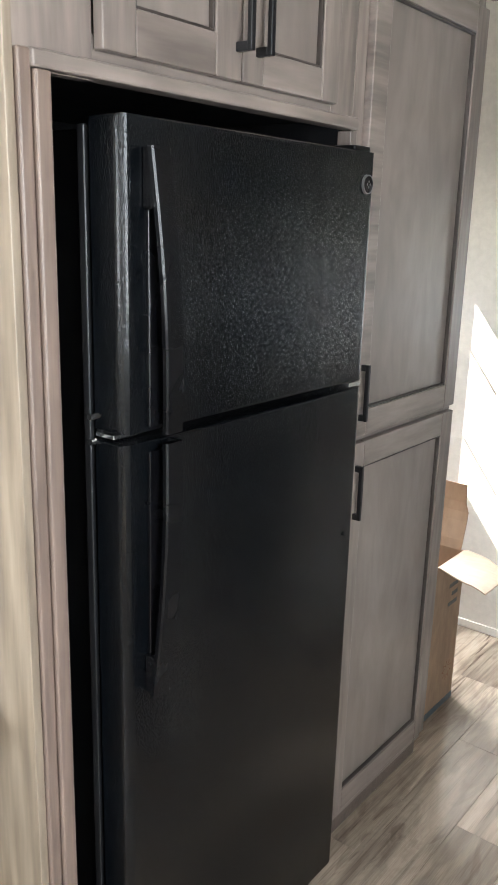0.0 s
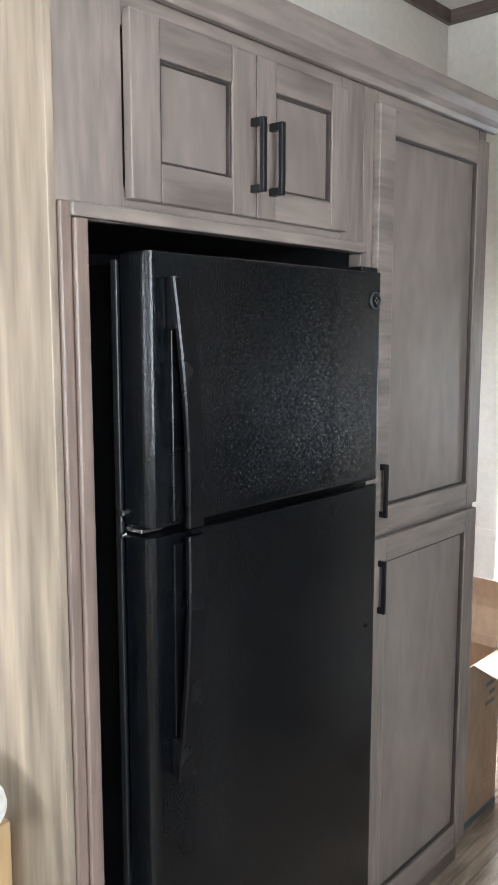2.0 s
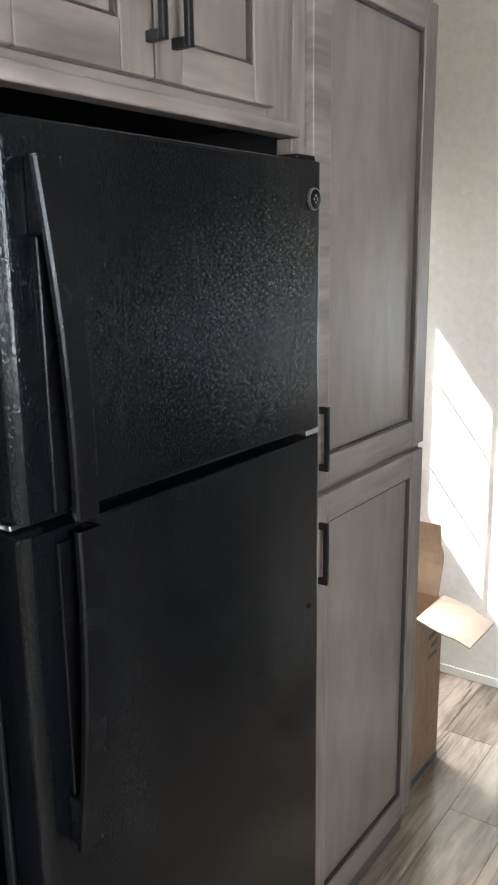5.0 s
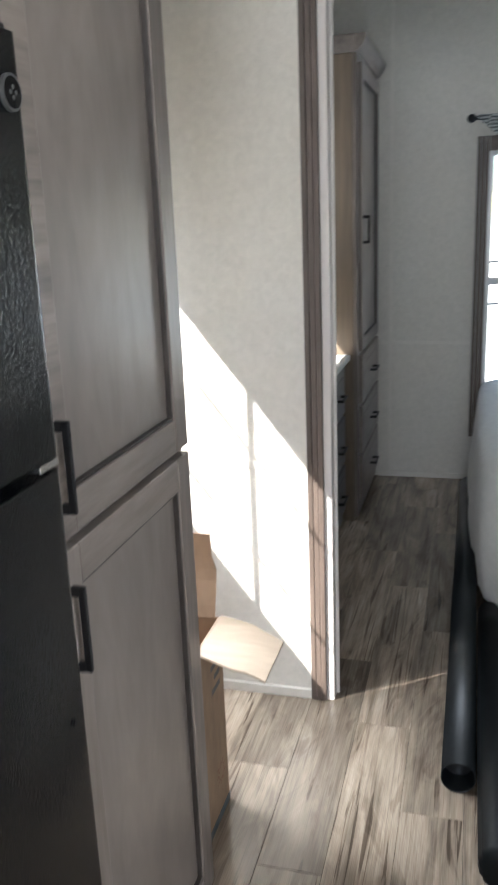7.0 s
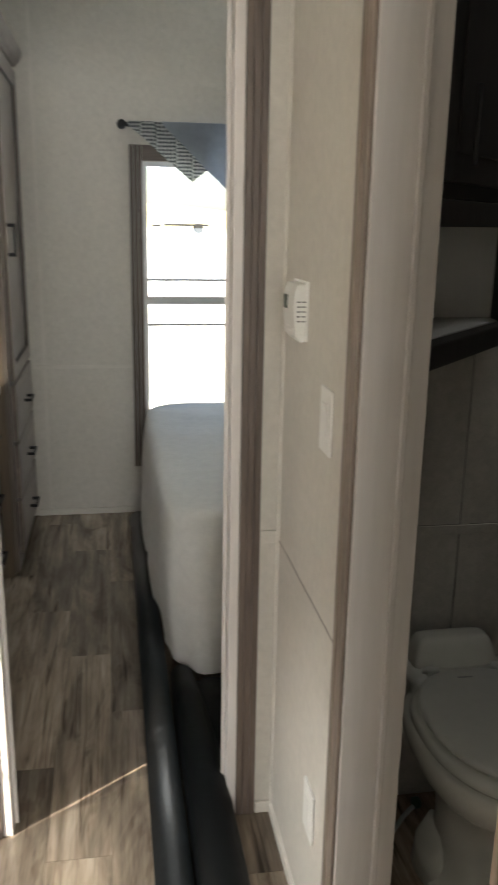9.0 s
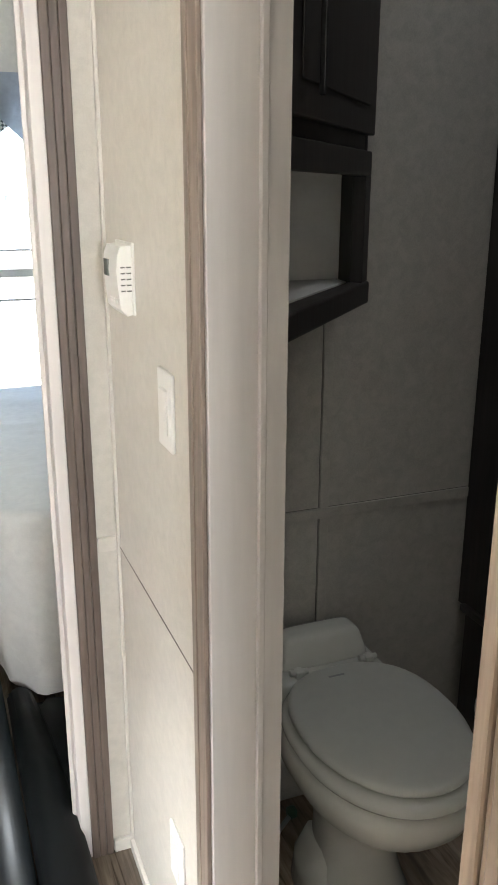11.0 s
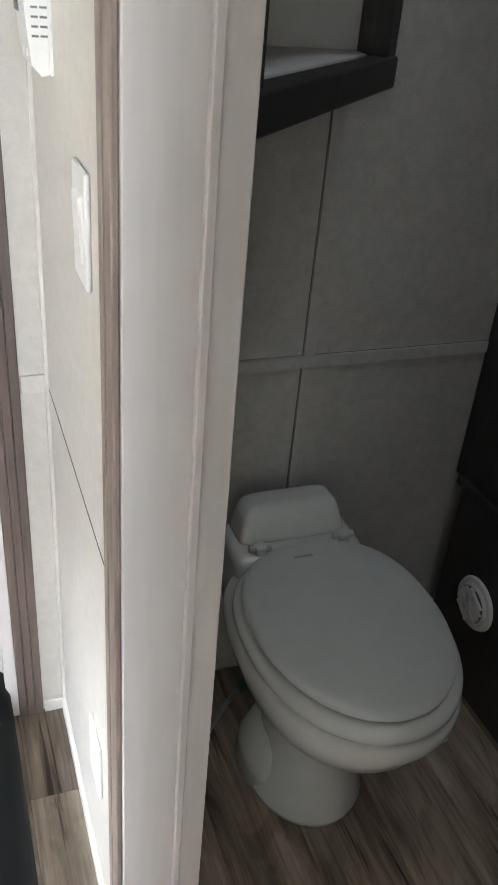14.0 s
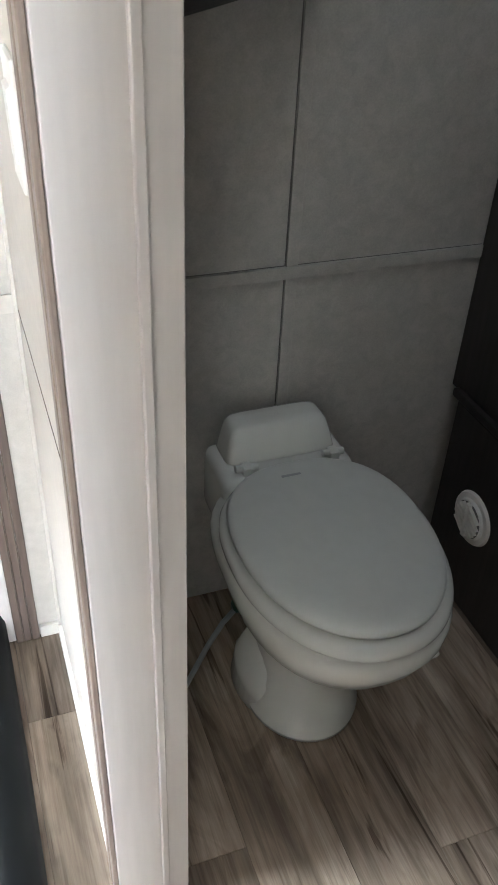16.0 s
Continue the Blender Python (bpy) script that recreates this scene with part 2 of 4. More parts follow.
def plank_vinyl():
    """Printed oak: long dark streaks, flame figure and a few knots, its tone changing from board to board."""
    m = bpy.data.materials.new("vinyl_plank")
    m.use_nodes = True
    n, l = m.node_tree.nodes, m.node_tree.links
    b = n["Principled BSDF"]
    tc, info, add = n.new("ShaderNodeTexCoord"), n.new("ShaderNodeObjectInfo"), n.new("ShaderNodeVectorMath")
    mul = n.new("ShaderNodeMath")
    mul.operation, mul.inputs[1].default_value = "MULTIPLY", 53.0
    l.new(info.outputs["Random"], mul.inputs[0])
    l.new(tc.outputs["Object"], add.inputs[0])
    l.new(mul.outputs[0], add.inputs[1])

    def noise_tex(scale, stretch, detail, distortion=0.0):
        mp, tx = n.new("ShaderNodeMapping"), n.new("ShaderNodeTexNoise")
        mp.inputs["Scale"].default_value = stretch
        tx.inputs["Scale"].default_value, tx.inputs["Detail"].default_value, tx.inputs["Distortion"].default_value = scale, detail, distortion
        l.new(add.outputs[0], mp.inputs["Vector"])
        l.new(mp.outputs[0], tx.inputs["Vector"])
        return tx.outputs["Fac"]

    def ramp(fac, stops):
        r = n.new("ShaderNodeValToRGB")
        e = r.color_ramp.elements
        e[0].position, e[0].color = stops[0][0], (*stops[0][1], 1)
        e[1].position, e[1].color = stops[-1][0], (*stops[-1][1], 1)
        for p, c in stops[1:-1]:
            x = e.new(p)
            x.color = (*c, 1)
        l.new(fac, r.inputs[0])
        return r.outputs[0]

    def mix(mode, fac, a, c):
        x = n.new("ShaderNodeMix")
        x.data_type, x.blend_type = "RGBA", mode
        x.inputs[0].default_value = fac
        l.new(a, x.inputs[6])
        l.new(c, x.inputs[7])
        return x.outputs[2]
    broad = noise_tex(9, (1, 0.15, 1), 5, 1.8)
    flame = noise_tex(7, (1, 0.26, 1), 9, 3.4)
    streak = noise_tex(95, (1, 0.032, 1), 7, 0.6)
    crack = noise_tex(38, (1, 0.042, 1), 4, 1.2)
    fine = noise_tex(420, (1, 0.03, 1), 3)
    col = ramp(broad, ((0.28, (0.17, 0.133, 0.103)), (0.42, (0.29, 0.232, 0.178)), (0.57, (0.41, 0.333, 0.258)), (0.74, (0.53, 0.441, 0.347))))
    col = mix("MULTIPLY", 0.55, col, ramp(flame, ((0.36, (0.45, 0.41, 0.38)), (0.44, (0.95, 0.94, 0.93)), (0.52, (0.80, 0.78, 0.76)), (0.60, (1.05, 1.04, 1.03)))))
    col = mix("MULTIPLY", 0.5, col, ramp(streak, ((0.34, (0.42, 0.40, 0.38)), (0.5, (0.95, 0.95, 0.95)), (0.68, (1.08, 1.07, 1.06)))))
    col = mix("MULTIPLY", 0.9, col, ramp(crack, ((0.32, (0.36, 0.33, 0.31)), (0.37, (0.92, 0.91, 0.9)), (0.45, (1.0, 1.0, 1.0)))))
    col = mix("MULTIPLY", 0.5, col, ramp(fine, ((0.35, (0.72, 0.70, 0.68)), (0.6, (1.0, 1.0, 1.0)))))
    hsv, val = n.new("ShaderNodeHueSaturation"), n.new("ShaderNodeMapRange")
    val.inputs["To Min"].default_value, val.inputs["To Max"].default_value = 0.64, 1.2
    l.new(info.outputs["Random"], val.inputs["Value"])
    l.new(val.outputs[0], hsv.inputs["Value"])
    l.new(col, hsv.inputs["Color"])
    l.new(hsv.outputs[0], b.inputs["Base Color"])
    rr = n.new("ShaderNodeMapRange")
    rr.inputs["To Min"].default_value, rr.inputs["To Max"].default_value = 0.13, 0.27
    l.new(streak, rr.inputs["Value"])
    l.new(rr.outputs[0], b.inputs["Roughness"])
    bp = n.new("ShaderNodeBump")
    bp.inputs["Strength"].default_value, bp.inputs["Distance"].default_value = 0.12, 0.001
    l.new(streak, bp.inputs["Height"])
    l.new(bp.outputs[0], b.inputs["Normal"])
    return m


plank_wood = plank_vinyl()
black_skin, lattice, glass = fridge_skin(), let_light_through(check_cloth(), 0.45), pane_glass()
let_light_through(valance_blue, 0.5)


# ---- builders ----
def thing(name, base, label, category, group="", kind=""):
    ob = new(name)
    ob.location = base
    ob.empty_display_size = 0.05
    return tagged(ob, label, category, group, kind)


def top_of(ob):
    while ob.parent:
        ob = ob.parent
    return ob


def part(name, bm, mat, parent=None, label="", smooth=False):
    """Links a bmesh, given in world places, as one mesh object under its thing or part."""
    me = bpy.data.meshes.new(name)
    if parent:
        bmesh.ops.translate(bm, verts=bm.verts, vec=-top_of(parent).location)
    bmesh.ops.recalc_face_normals(bm, faces=bm.faces)
    bm.to_mesh(me)
    bm.free()
    if smooth:
        for p in me.polygons:
            p.use_smooth = True
    me.materials.append(mat)
    ob = new(name, me)
    if parent:
        ob.parent = parent
    if label:
        tagged(ob, label)
    return ob


def add_box(bm, x0, x1, y0, y1, z0, z1, bevel=0.0, segments=2, turn=None):
    made = bmesh.ops.create_cube(bm, size=1.0)["verts"]
    m = Matrix.Translation(((x0 + x1) / 2, (y0 + y1) / 2, (z0 + z1) / 2)) @ Matrix.Diagonal((x1 - x0, y1 - y0, z1 - z0, 1))
    bmesh.ops.transform(bm, matrix=m, verts=made)
    if bevel:
        edges = list({e for v in made for e in v.link_edges})
        made = bmesh.ops.bevel(bm, geom=edges, offset=bevel, segments=segments, profile=0.5, affect="EDGES")["verts"]
    if turn is not None:
        bmesh.ops.transform(bm, matrix=turn, verts=list({v for v in made}))
    return bm


def slab(name, x0, x1, y0, y1, z0, z1, mat, parent=None, bevel=0.0015, label="", segments=2):
    return part(name, add_box(bmesh.new(), x0, x1, y0, y1, z0, z1, bevel, segments), mat, parent, label)


def structure(name, x0, x1, y0, y1, z0, z1, mat, label, category, bevel=0.0):
    return tagged(slab(name, x0, x1, y0, y1, z0, z1, mat, None, bevel), label, category, kind="structure")


def add_rod(bm, a, b, r, sides=20, r2=None):
    a, b = Vector(a), Vector(b)
    m = Matrix.Translation((a + b) / 2) @ (b - a).to_track_quat("Z", "Y").to_matrix().to_4x4()
    bmesh.ops.create_cone(bm, cap_ends=True, segments=sides, radius1=r, radius2=r if r2 is None else r2, depth=(b - a).length, matrix=m)
    return bm


def rod(name, a, b, r, mat, parent=None, label="", sides=20, r2=None):
    return part(name, add_rod(bmesh.new(), a, b, r, sides, r2), mat, parent, label, smooth=False)


def add_loft(bm, rings, cap=True):
    """Skins closed rings of points, each as long as the next."""
    vs = [[bm.verts.new(p) for p in ring] for ring in rings]
    k = len(vs[0])
    for a, b in zip(vs, vs[1:]):
        for i in range(k):
            bm.faces.new((a[i], a[(i + 1) % k], b[(i + 1) % k], b[i]))
    if cap:
        bm.faces.new(vs[0][::-1])
        bm.faces.new(vs[-1])
    return bm


def add_prism(bm, points, a, b, axis):
    """A profile swept straight along one axis from a to b."""
    def at(u, v, w):
        return {"x": (w, u, v), "y": (u, w, v), "z": (u, v, w)}[axis]
    return add_loft(bm, [[at(u, v, w) for u, v in points] for w in (a, b)])


def tube_curve(name, points, r, mat, parent=None, label=""):
    """A bent hose or rail, as a mesh swept along points."""
    rings = []
    pts = [Vector(p) for p in points]
    for i, p in enumerate(pts):
        d = (pts[min(i + 1, len(pts) - 1)] - pts[max(i - 1, 0)]).normalized()
        q = d.to_track_quat("Z", "Y")
        rings.append([p + q @ Vector((r * math.cos(a * math.tau / 10), r * math.sin(a * math.tau / 10), 0)) for a in range(10)])
    return part(name, add_loft(bmesh.new(), rings), mat, parent, label, smooth=True)


# ---- structure ----
LEFT, RIGHT, BACK, REAR, TOP = -1.33, 1.0, 5.15, -2.2, 2.58
DOOR_Y = 2.94          # the cross wall's hall face
BATH_X = -0.016        # the bathroom wall's hall face


def wall_with_hole(name, axis, at, thick, a0, a1, z0, z1, hole, mat, label):
    """A wall across one axis with one opening (h0, h1, low, high) right through it, in one mesh."""
    bm = bmesh.new()
    h0, h1, low, high = hole
    for b0, b1, c0, c1 in ((a0, h0, z0, z1), (h1, a1, z0, z1), (h0, h1, z0, low), (h0, h1, high, z1)):
        if b1 - b0 > 0.001 and c1 - c0 > 0.001:
            if axis == "x":
                add_box(bm, at, at + thick, b0, b1, c0, c1)
            else:
                add_box(bm, b0, b1, at, at + thick, c0, c1)
    return tagged(part(name, bm, mat), label, "wall", kind="structure")


subfloor = structure("floor", LEFT - 0.1, RIGHT + 0.1, REAR - 0.1, BACK + 0.1, -0.06, -0.004, material("floor_joint", (0.10, 0.078, 0.06), 0.6), "worn grey-brown vinyl plank floor", "floor")
structure("ceiling", LEFT - 0.1, RIGHT + 0.1, REAR - 0.1, BACK + 0.1, TOP, TOP + 0.05, ceiling_white, "plain white ceiling board of the trailer", "ceiling")
wall_w = bmesh.new()
for y0, y1, z0, z1 in ((REAR, 2.24, 0, TOP), (2.91, 3.62, 0, TOP), (4.12, BACK, 0, TOP), (2.24, 2.91, 1.94, TOP), (3.62, 4.12, 0, 1.28), (3.62, 4.12, 1.52, TOP)):
    add_box(wall_w, LEFT - 0.04, LEFT, y0, y1, z0, z1)
tagged(part("wall_west", wall_w, wall_paper), "outer wall of pale linen-look board", "wall", kind="structure")
wall_with_hole("wall_east", "x", RIGHT, 0.05, REAR, BACK, 0, TOP, (0.05, 1.05, 1.05, 1.85), wall_paper, "outer wall of pale linen-look board")
wall_with_hole("wall_north", "y", BACK, 0.05, LEFT - 0.05, RIGHT + 0.05, 0, TOP, (-0.224, 0.56, 0.44, 1.665), wall_paper, "bedroom end wall of pale grey linen-look board")
wall_with_hole("wall_south", "y", REAR - 0.05, 0.05, LEFT - 0.05, RIGHT + 0.05, 0, TOP, (-1.0, 0.6, 1.0, 1.9), wall_paper, "rear end wall of pale linen-look board")
wall_with_hole("wall_cross", "y", DOOR_Y, 0.06, LEFT, 0.09, 0, TOP, (-0.660, -0.104, 0, 2.0), wall_paper, "cross wall of pale linen-look board with the bedroom doorway")
wall_with_hole("wall_bath", "x", BATH_X, 0.095, 1.797, DOOR_Y, 0, TOP, (1.797, 2.392, 0, 2.0), wall_paper, "bathroom wall of pale linen-look board with a doorway")
structure("wall_bath_back", 0.09, RIGHT, DOOR_Y + 0.006, DOOR_Y + 0.06, 0, TOP, bath_paper, "grey linen-look bathroom wall behind the toilet", "wall")
structure("wall_pier", -0.049, 0.079, 1.60, 1.795, 0, TOP, wall_paper, "short wall end beside the bathroom doorway", "wall")
# Unseen dark panel, added so that the refrigerator doors reflect little light.
structure("wall_kitchen_side", -0.047, RIGHT, 1.588, 1.599, 0, TOP, bath_wood, "unseen dark panel added for the refrigerator's reflection", "wall")
structure("wall_bath_near", 0.08, RIGHT, 1.62, 1.70, 0, TOP, bath_paper, "bathroom partition of grey linen-look board", "wall")
structure("ceiling_trim", LEFT, BATH_X, DOOR_Y - 0.018, DOOR_Y, 2.535, TOP, trim_wood_h, "brown wood strip under the ceiling", "trim")
structure("ceiling_trim_side", LEFT, LEFT + 0.018, -1.5, DOOR_Y - 0.02, 2.535, TOP, trim_wood, "brown wood strip under the ceiling", "trim")

# baseboards and wall battens
structure("baseboard", LEFT + 0.02, -0.703, DOOR_Y - 0.009, DOOR_Y, 0.001, 0.03, white_trim, "thin pale baseboard strip", "baseboard", 0.001)
structure("baseboard_nook", -0.058, BATH_X, DOOR_Y - 0.009, DOOR_Y, 0.001, 0.03, white_trim, "thin pale baseboard strip", "baseboard", 0.001)
structure("baseboard_hall", BATH_X - 0.008, BATH_X, 2.46, DOOR_Y - 0.01, 0.001, 0.026, white_trim, "thin pale baseboard strip", "baseboard", 0.001)
structure("baseboard_bedroom", -0.75, RIGHT, BACK - 0.01, BACK, 0.001, 0.03, white_trim, "thin pale baseboard strip", "baseboard", 0.001)
structure("trim_batten_nook", -0.058, BATH_X, DOOR_Y - 0.005, DOOR_Y, 0.712, 0.742, white_trim, "pale batten over a wallboard joint", "trim", 0.0008)
structure("trim_batten_corner", BATH_X - 0.006, BATH_X, DOOR_Y - 0.012, DOOR_Y - 0.001, 0.03, TOP, white_trim, "thin pale corner bead", "trim", 0.001)
structure("trim_joint_hall", BATH_X - 0.0006, BATH_X, 2.46, DOOR_Y - 0.012, 0.719, 0.7212, trim_wood_h, "fine dark joint between wallboards", "trim")
structure("trim_batten_left", LEFT + 0.01, -0.705, DOOR_Y - 0.0012, DOOR_Y, 0.714, 0.738, white_trim, "pale batten over a wallboard joint", "trim", 0.0008)
structure("trim_batten_bath", 0.092, 0.80, DOOR_Y, DOOR_Y + 0.006, 0.711, 0.733, bath_paper, "grey batten over a wallboard joint", "trim", 0.0008)
structure("trim_batten_bath_upright", 0.4195, 0.4405, DOOR_Y + 0.001, DOOR_Y + 0.006, 0.7335, TOP, bath_paper, "grey batten over a wallboard joint", "trim", 0.0008)
structure("trim_batten_bath_lower", 0.4195, 0.4405, DOOR_Y + 0.001, DOOR_Y + 0.006, 0.001, 0.7105, bath_paper, "grey batten over a wallboard joint", "trim", 0.0008)
for name, x0, x1, z0, z1 in (("trim_joint_bath", 0.092, 0.80, 0.7333, 0.7346), ("trim_joint_bath_under", 0.092, 0.80, 0.7094, 0.7107), ("trim_joint_bath_upright", 0.4178, 0.4194, 0.735, TOP), ("trim_joint_bath_edge", 0.4406, 0.4416, 0.735, TOP), ("trim_joint_bath_lower", 0.4178, 0.4194, 0.001, 0.7092), ("trim_joint_bath_foot", 0.4406, 0.4416, 0.001, 0.7092)):
    structure(name, x0, x1, DOOR_Y + 0.0052, DOOR_Y + 0.006, z0, z1, slot_grey, "fine dark joint beside a wallboard batten", "trim")
structure("trim_batten_bedroom", -0.75, -0.285, BACK - 0.004, BACK, 0.728, 0.745, white_trim, "pale batten over a wallboard joint", "trim", 0.0008)
structure("trim_batten_bedroom_upright", -0.70, -0.685, BACK - 0.003, BACK, 0.03, TOP, white_trim, "pale upright batten over a wallboard joint", "trim", 0.0008)


def doorway(name, axis, face, depth, a0, a1, high, label, trim_w):
    """Jambs, stop strips, head and brown casings round one opening."""
    fr = thing(name, ((a0 + a1) / 2, face, 0) if axis == "y" else (face, (a0 + a1) / 2, 0), label, "doorway", kind="structure")

    def piece(nm, u0, u1, d0, d1, z0, z1, mat, bevel=0.0015):
        if axis == "y":
            slab(nm, u0, u1, face + d0, face + d1, z0, z1, mat, fr, bevel)
        else:
            slab(nm, face + d0, face + d1, u0, u1, z0, z1, mat, fr, bevel)
    t = 0.022
    if axis == "y":
        piece("jamb", a0, a0 + t, -0.004, depth + 0.004, 0.001, high - t, white_paint)
    piece("jamb", a1 - t, a1, -0.004, depth + 0.004, 0.001, high - t, white_paint)
    piece("head_jamb", a0, a1, -0.004, depth + 0.004, high - t, high, white_paint)
    for s, e in ((a0 + t, a0 + t + 0.009), (a1 - t - 0.009, a1 - t)):
        piece("door_stop", s, e, depth * 0.62, depth * 0.72, 0.001, high - t, white_paint)
    # casing with two shallow grooves: three staves side by side
    for side in ((-1, 1) if axis == "y" else (1,)):
        edge = a0 if side < 0 else a1 if axis == "y" else a1 - 0.0165
        for k in range(3):
            w = trim_w / 3
            lo = edge + side * k * w if side > 0 else edge - (k + 1) * w
            piece("casing", lo, lo + w - 0.0004, -0.011 + 0.0012 * (k == 1), -0.0005 if axis == "y" else -0.0043, 0.001, high + trim_w, trim_wood if axis == "y" else bath_trim, 0.0018)
    piece("head_casing", a0, a1, -0.011, -0.0005, high + 0.002, high + trim_w, trim_wood_h)
    return fr


bed_door = doorway("door_1", "y", DOOR_Y, 0.06, -0.658, -0.106, 2.0, "brown-cased white bedroom doorway with no door", 0.046)
bath_door = doorway("door_2", "x", BATH_X, 0.095, 1.799, 2.395, 2.0, "grey-brown-cased white bathroom doorway, open", 0.054)
for k, (w, out) in enumerate(((0.014, 0.010), (0.008, 0.007), (0.012, 0.011), (0.008, 0.007), (0.012, 0.011), (0.010, 0.008))):
    y1 = 1.800 - sum((0.014, 0.008, 0.012, 0.008, 0.012, 0.010)[:k])
    slab("casing", -0.0495 - out, -0.0495, y1 - w + 0.0006, y1, 0.001, 2.06, fluted_wood, bath_door, 0.0025, "light fluted wood casing")
slab("track", -0.636, -0.128, DOOR_Y + 0.018, DOOR_Y + 0.024, 1.936, 1.942, chrome, bed_door, 0.001, "bright metal curtain rail")
slab("track", -0.636, -0.128, DOOR_Y + 0.040, DOOR_Y + 0.046, 1.936, 1.942, chrome, bed_door, 0.001, "bright metal curtain rail")
slab("header_board", -0.636, -0.128, DOOR_Y + 0.004, DOOR_Y + 0.056, 1.944, 1.977, white_paint, bed_door)


# ---- windows and the entry door ----
def window(name, axis, face, a0, a1, z0, z1, label, bars=(), uprights=(), way=1, frame_w=0.022):
    """An opening's frame, pane and bars; way points outwards along the axis."""
    w = thing(name, (face, (a0 + a1) / 2, z0) if axis == "x" else ((a0 + a1) / 2, face, z0), label, "window", kind="structure")

    def piece(nm, u0, u1, z0, z1, d0, d1, mat, bevel=0.001):
        d0, d1 = sorted((face + way * d0, face + way * d1))
        if axis == "x":
            return slab(nm, d0, d1, u0, u1, z0, z1, mat, w, bevel)
        return slab(nm, u0, u1, d0, d1, z0, z1, mat, w, bevel)
    f = frame_w
    for u0, u1, q0, q1 in ((a0, a0 + f, z0, z1), (a1 - f, a1, z0, z1), (a0 + f, a1 - f, z0, z0 + f), (a0 + f, a1 - f, z1 - f, z1)):
        piece("window_frame", u0, u1, q0, q1, 0.006, 0.034, alu)
    for z, h in bars:
        piece("bar", a0 + f, a1 - f, z - h / 2, z + h / 2, 0.012, 0.026, alu)
    for u, h in uprights:
        piece("bar", u - h / 2, u + h / 2, z0 + f, z1 - f, 0.010, 0.028, alu)
    pane = piece("pane", a0 + f, a1 - f, z0 + f, z1 - f, 0.028, 0.031, glass, 0)
    pane.visible_shadow = False
    return w


window("window_1", "y", BACK, -0.224, 0.56, 0.44, 1.665, "bright white-framed bedroom sash window", bars=((1.045, 0.035), (1.141, 0.009), (0.931, 0.009)), frame_w=0.02)
window("window_2", "x", RIGHT, 0.05, 1.05, 1.05, 1.85, "white-framed kitchen window", way=1)
window("window_3", "y", REAR, -1.0, 0.6, 1.0, 1.9, "white-framed rear window", way=-1)
window("window_4", "x", LEFT, 3.62, 4.12, 1.28, 1.52, "white-framed bedroom side window over the dresser", way=-1)
entry = thing("door_3", (LEFT, 2.6, 0), "closed white entry door with a barred window beside the pantry", "door", kind="structure")
WY0, WY1, WZ0, WZ1 = 2.444, 2.762, 0.888, 1.535
for y0, y1, z0, z1 in ((2.242, WY0, 0.002, 1.938), (WY1, 2.908, 0.002, 1.938), (WY0, WY1, 0.002, WZ0), (WY0, WY1, WZ1, 1.938)):
    slab("door_board", LEFT - 0.004, LEFT + 0.006, y0, y1, z0, z1, white_paint, entry, 0.0005)
for z in (1.364, 1.057):
    slab("bar", LEFT, LEFT + 0.003, WY0, WY1, z - 0.0045, z + 0.0045, alu, entry, 0)
slab("bar", LEFT, LEFT + 0.003, 2.605, 2.619, WZ0, WZ1, alu, entry, 0)
pane = slab("pane", LEFT - 0.003, LEFT - 0.001, WY0, WY1, WZ0, WZ1, glass, entry, 0)
pane.visible_shadow = False
slab("latch", LEFT + 0.006, LEFT + 0.03, 2.285, 2.34, 0.98, 1.12, black_bar, entry, 0.004)
trim = thing("window_trim", (-0.25, BACK, 0.24), "brown wood casing beside the bedroom window", "trim", kind="structure")
for k in range(3):
    slab("casing", -0.281 + k * 0.019, -0.264 + k * 0.019, BACK - 0.014 + 0.003 * (k == 1), BACK - 0.0005, 0.24, 1.735, trim_wood, trim, 0.002)
slab("casing", -0.224, 0.6, BACK - 0.012, BACK - 0.0005, 1.668, 1.735, trim_wood_h, trim, 0.002)


# ---- kitchen cabinets ----
FACE = -0.768          # the face frames; doors stand 18 mm proud


def bar_handle(parent, x, y, z0, z1, reach=0.03, w=0.010):
    """A square black bar on two feet, upright, standing off towards +x."""
    bm = bmesh.new()
    add_box(bm, x + reach - 0.009, x + reach, y - w / 2, y + w / 2, z0, z1, 0.0015)
    for za, zb in ((z0, z0 + 0.013), (z1 - 0.013, z1)):
        add_box(bm, x, x + reach - 0.0085, y - w / 2, y + w / 2, za, zb, 0.001)
    return part("handle", bm, black_bar, parent, "square matte black bar handle")


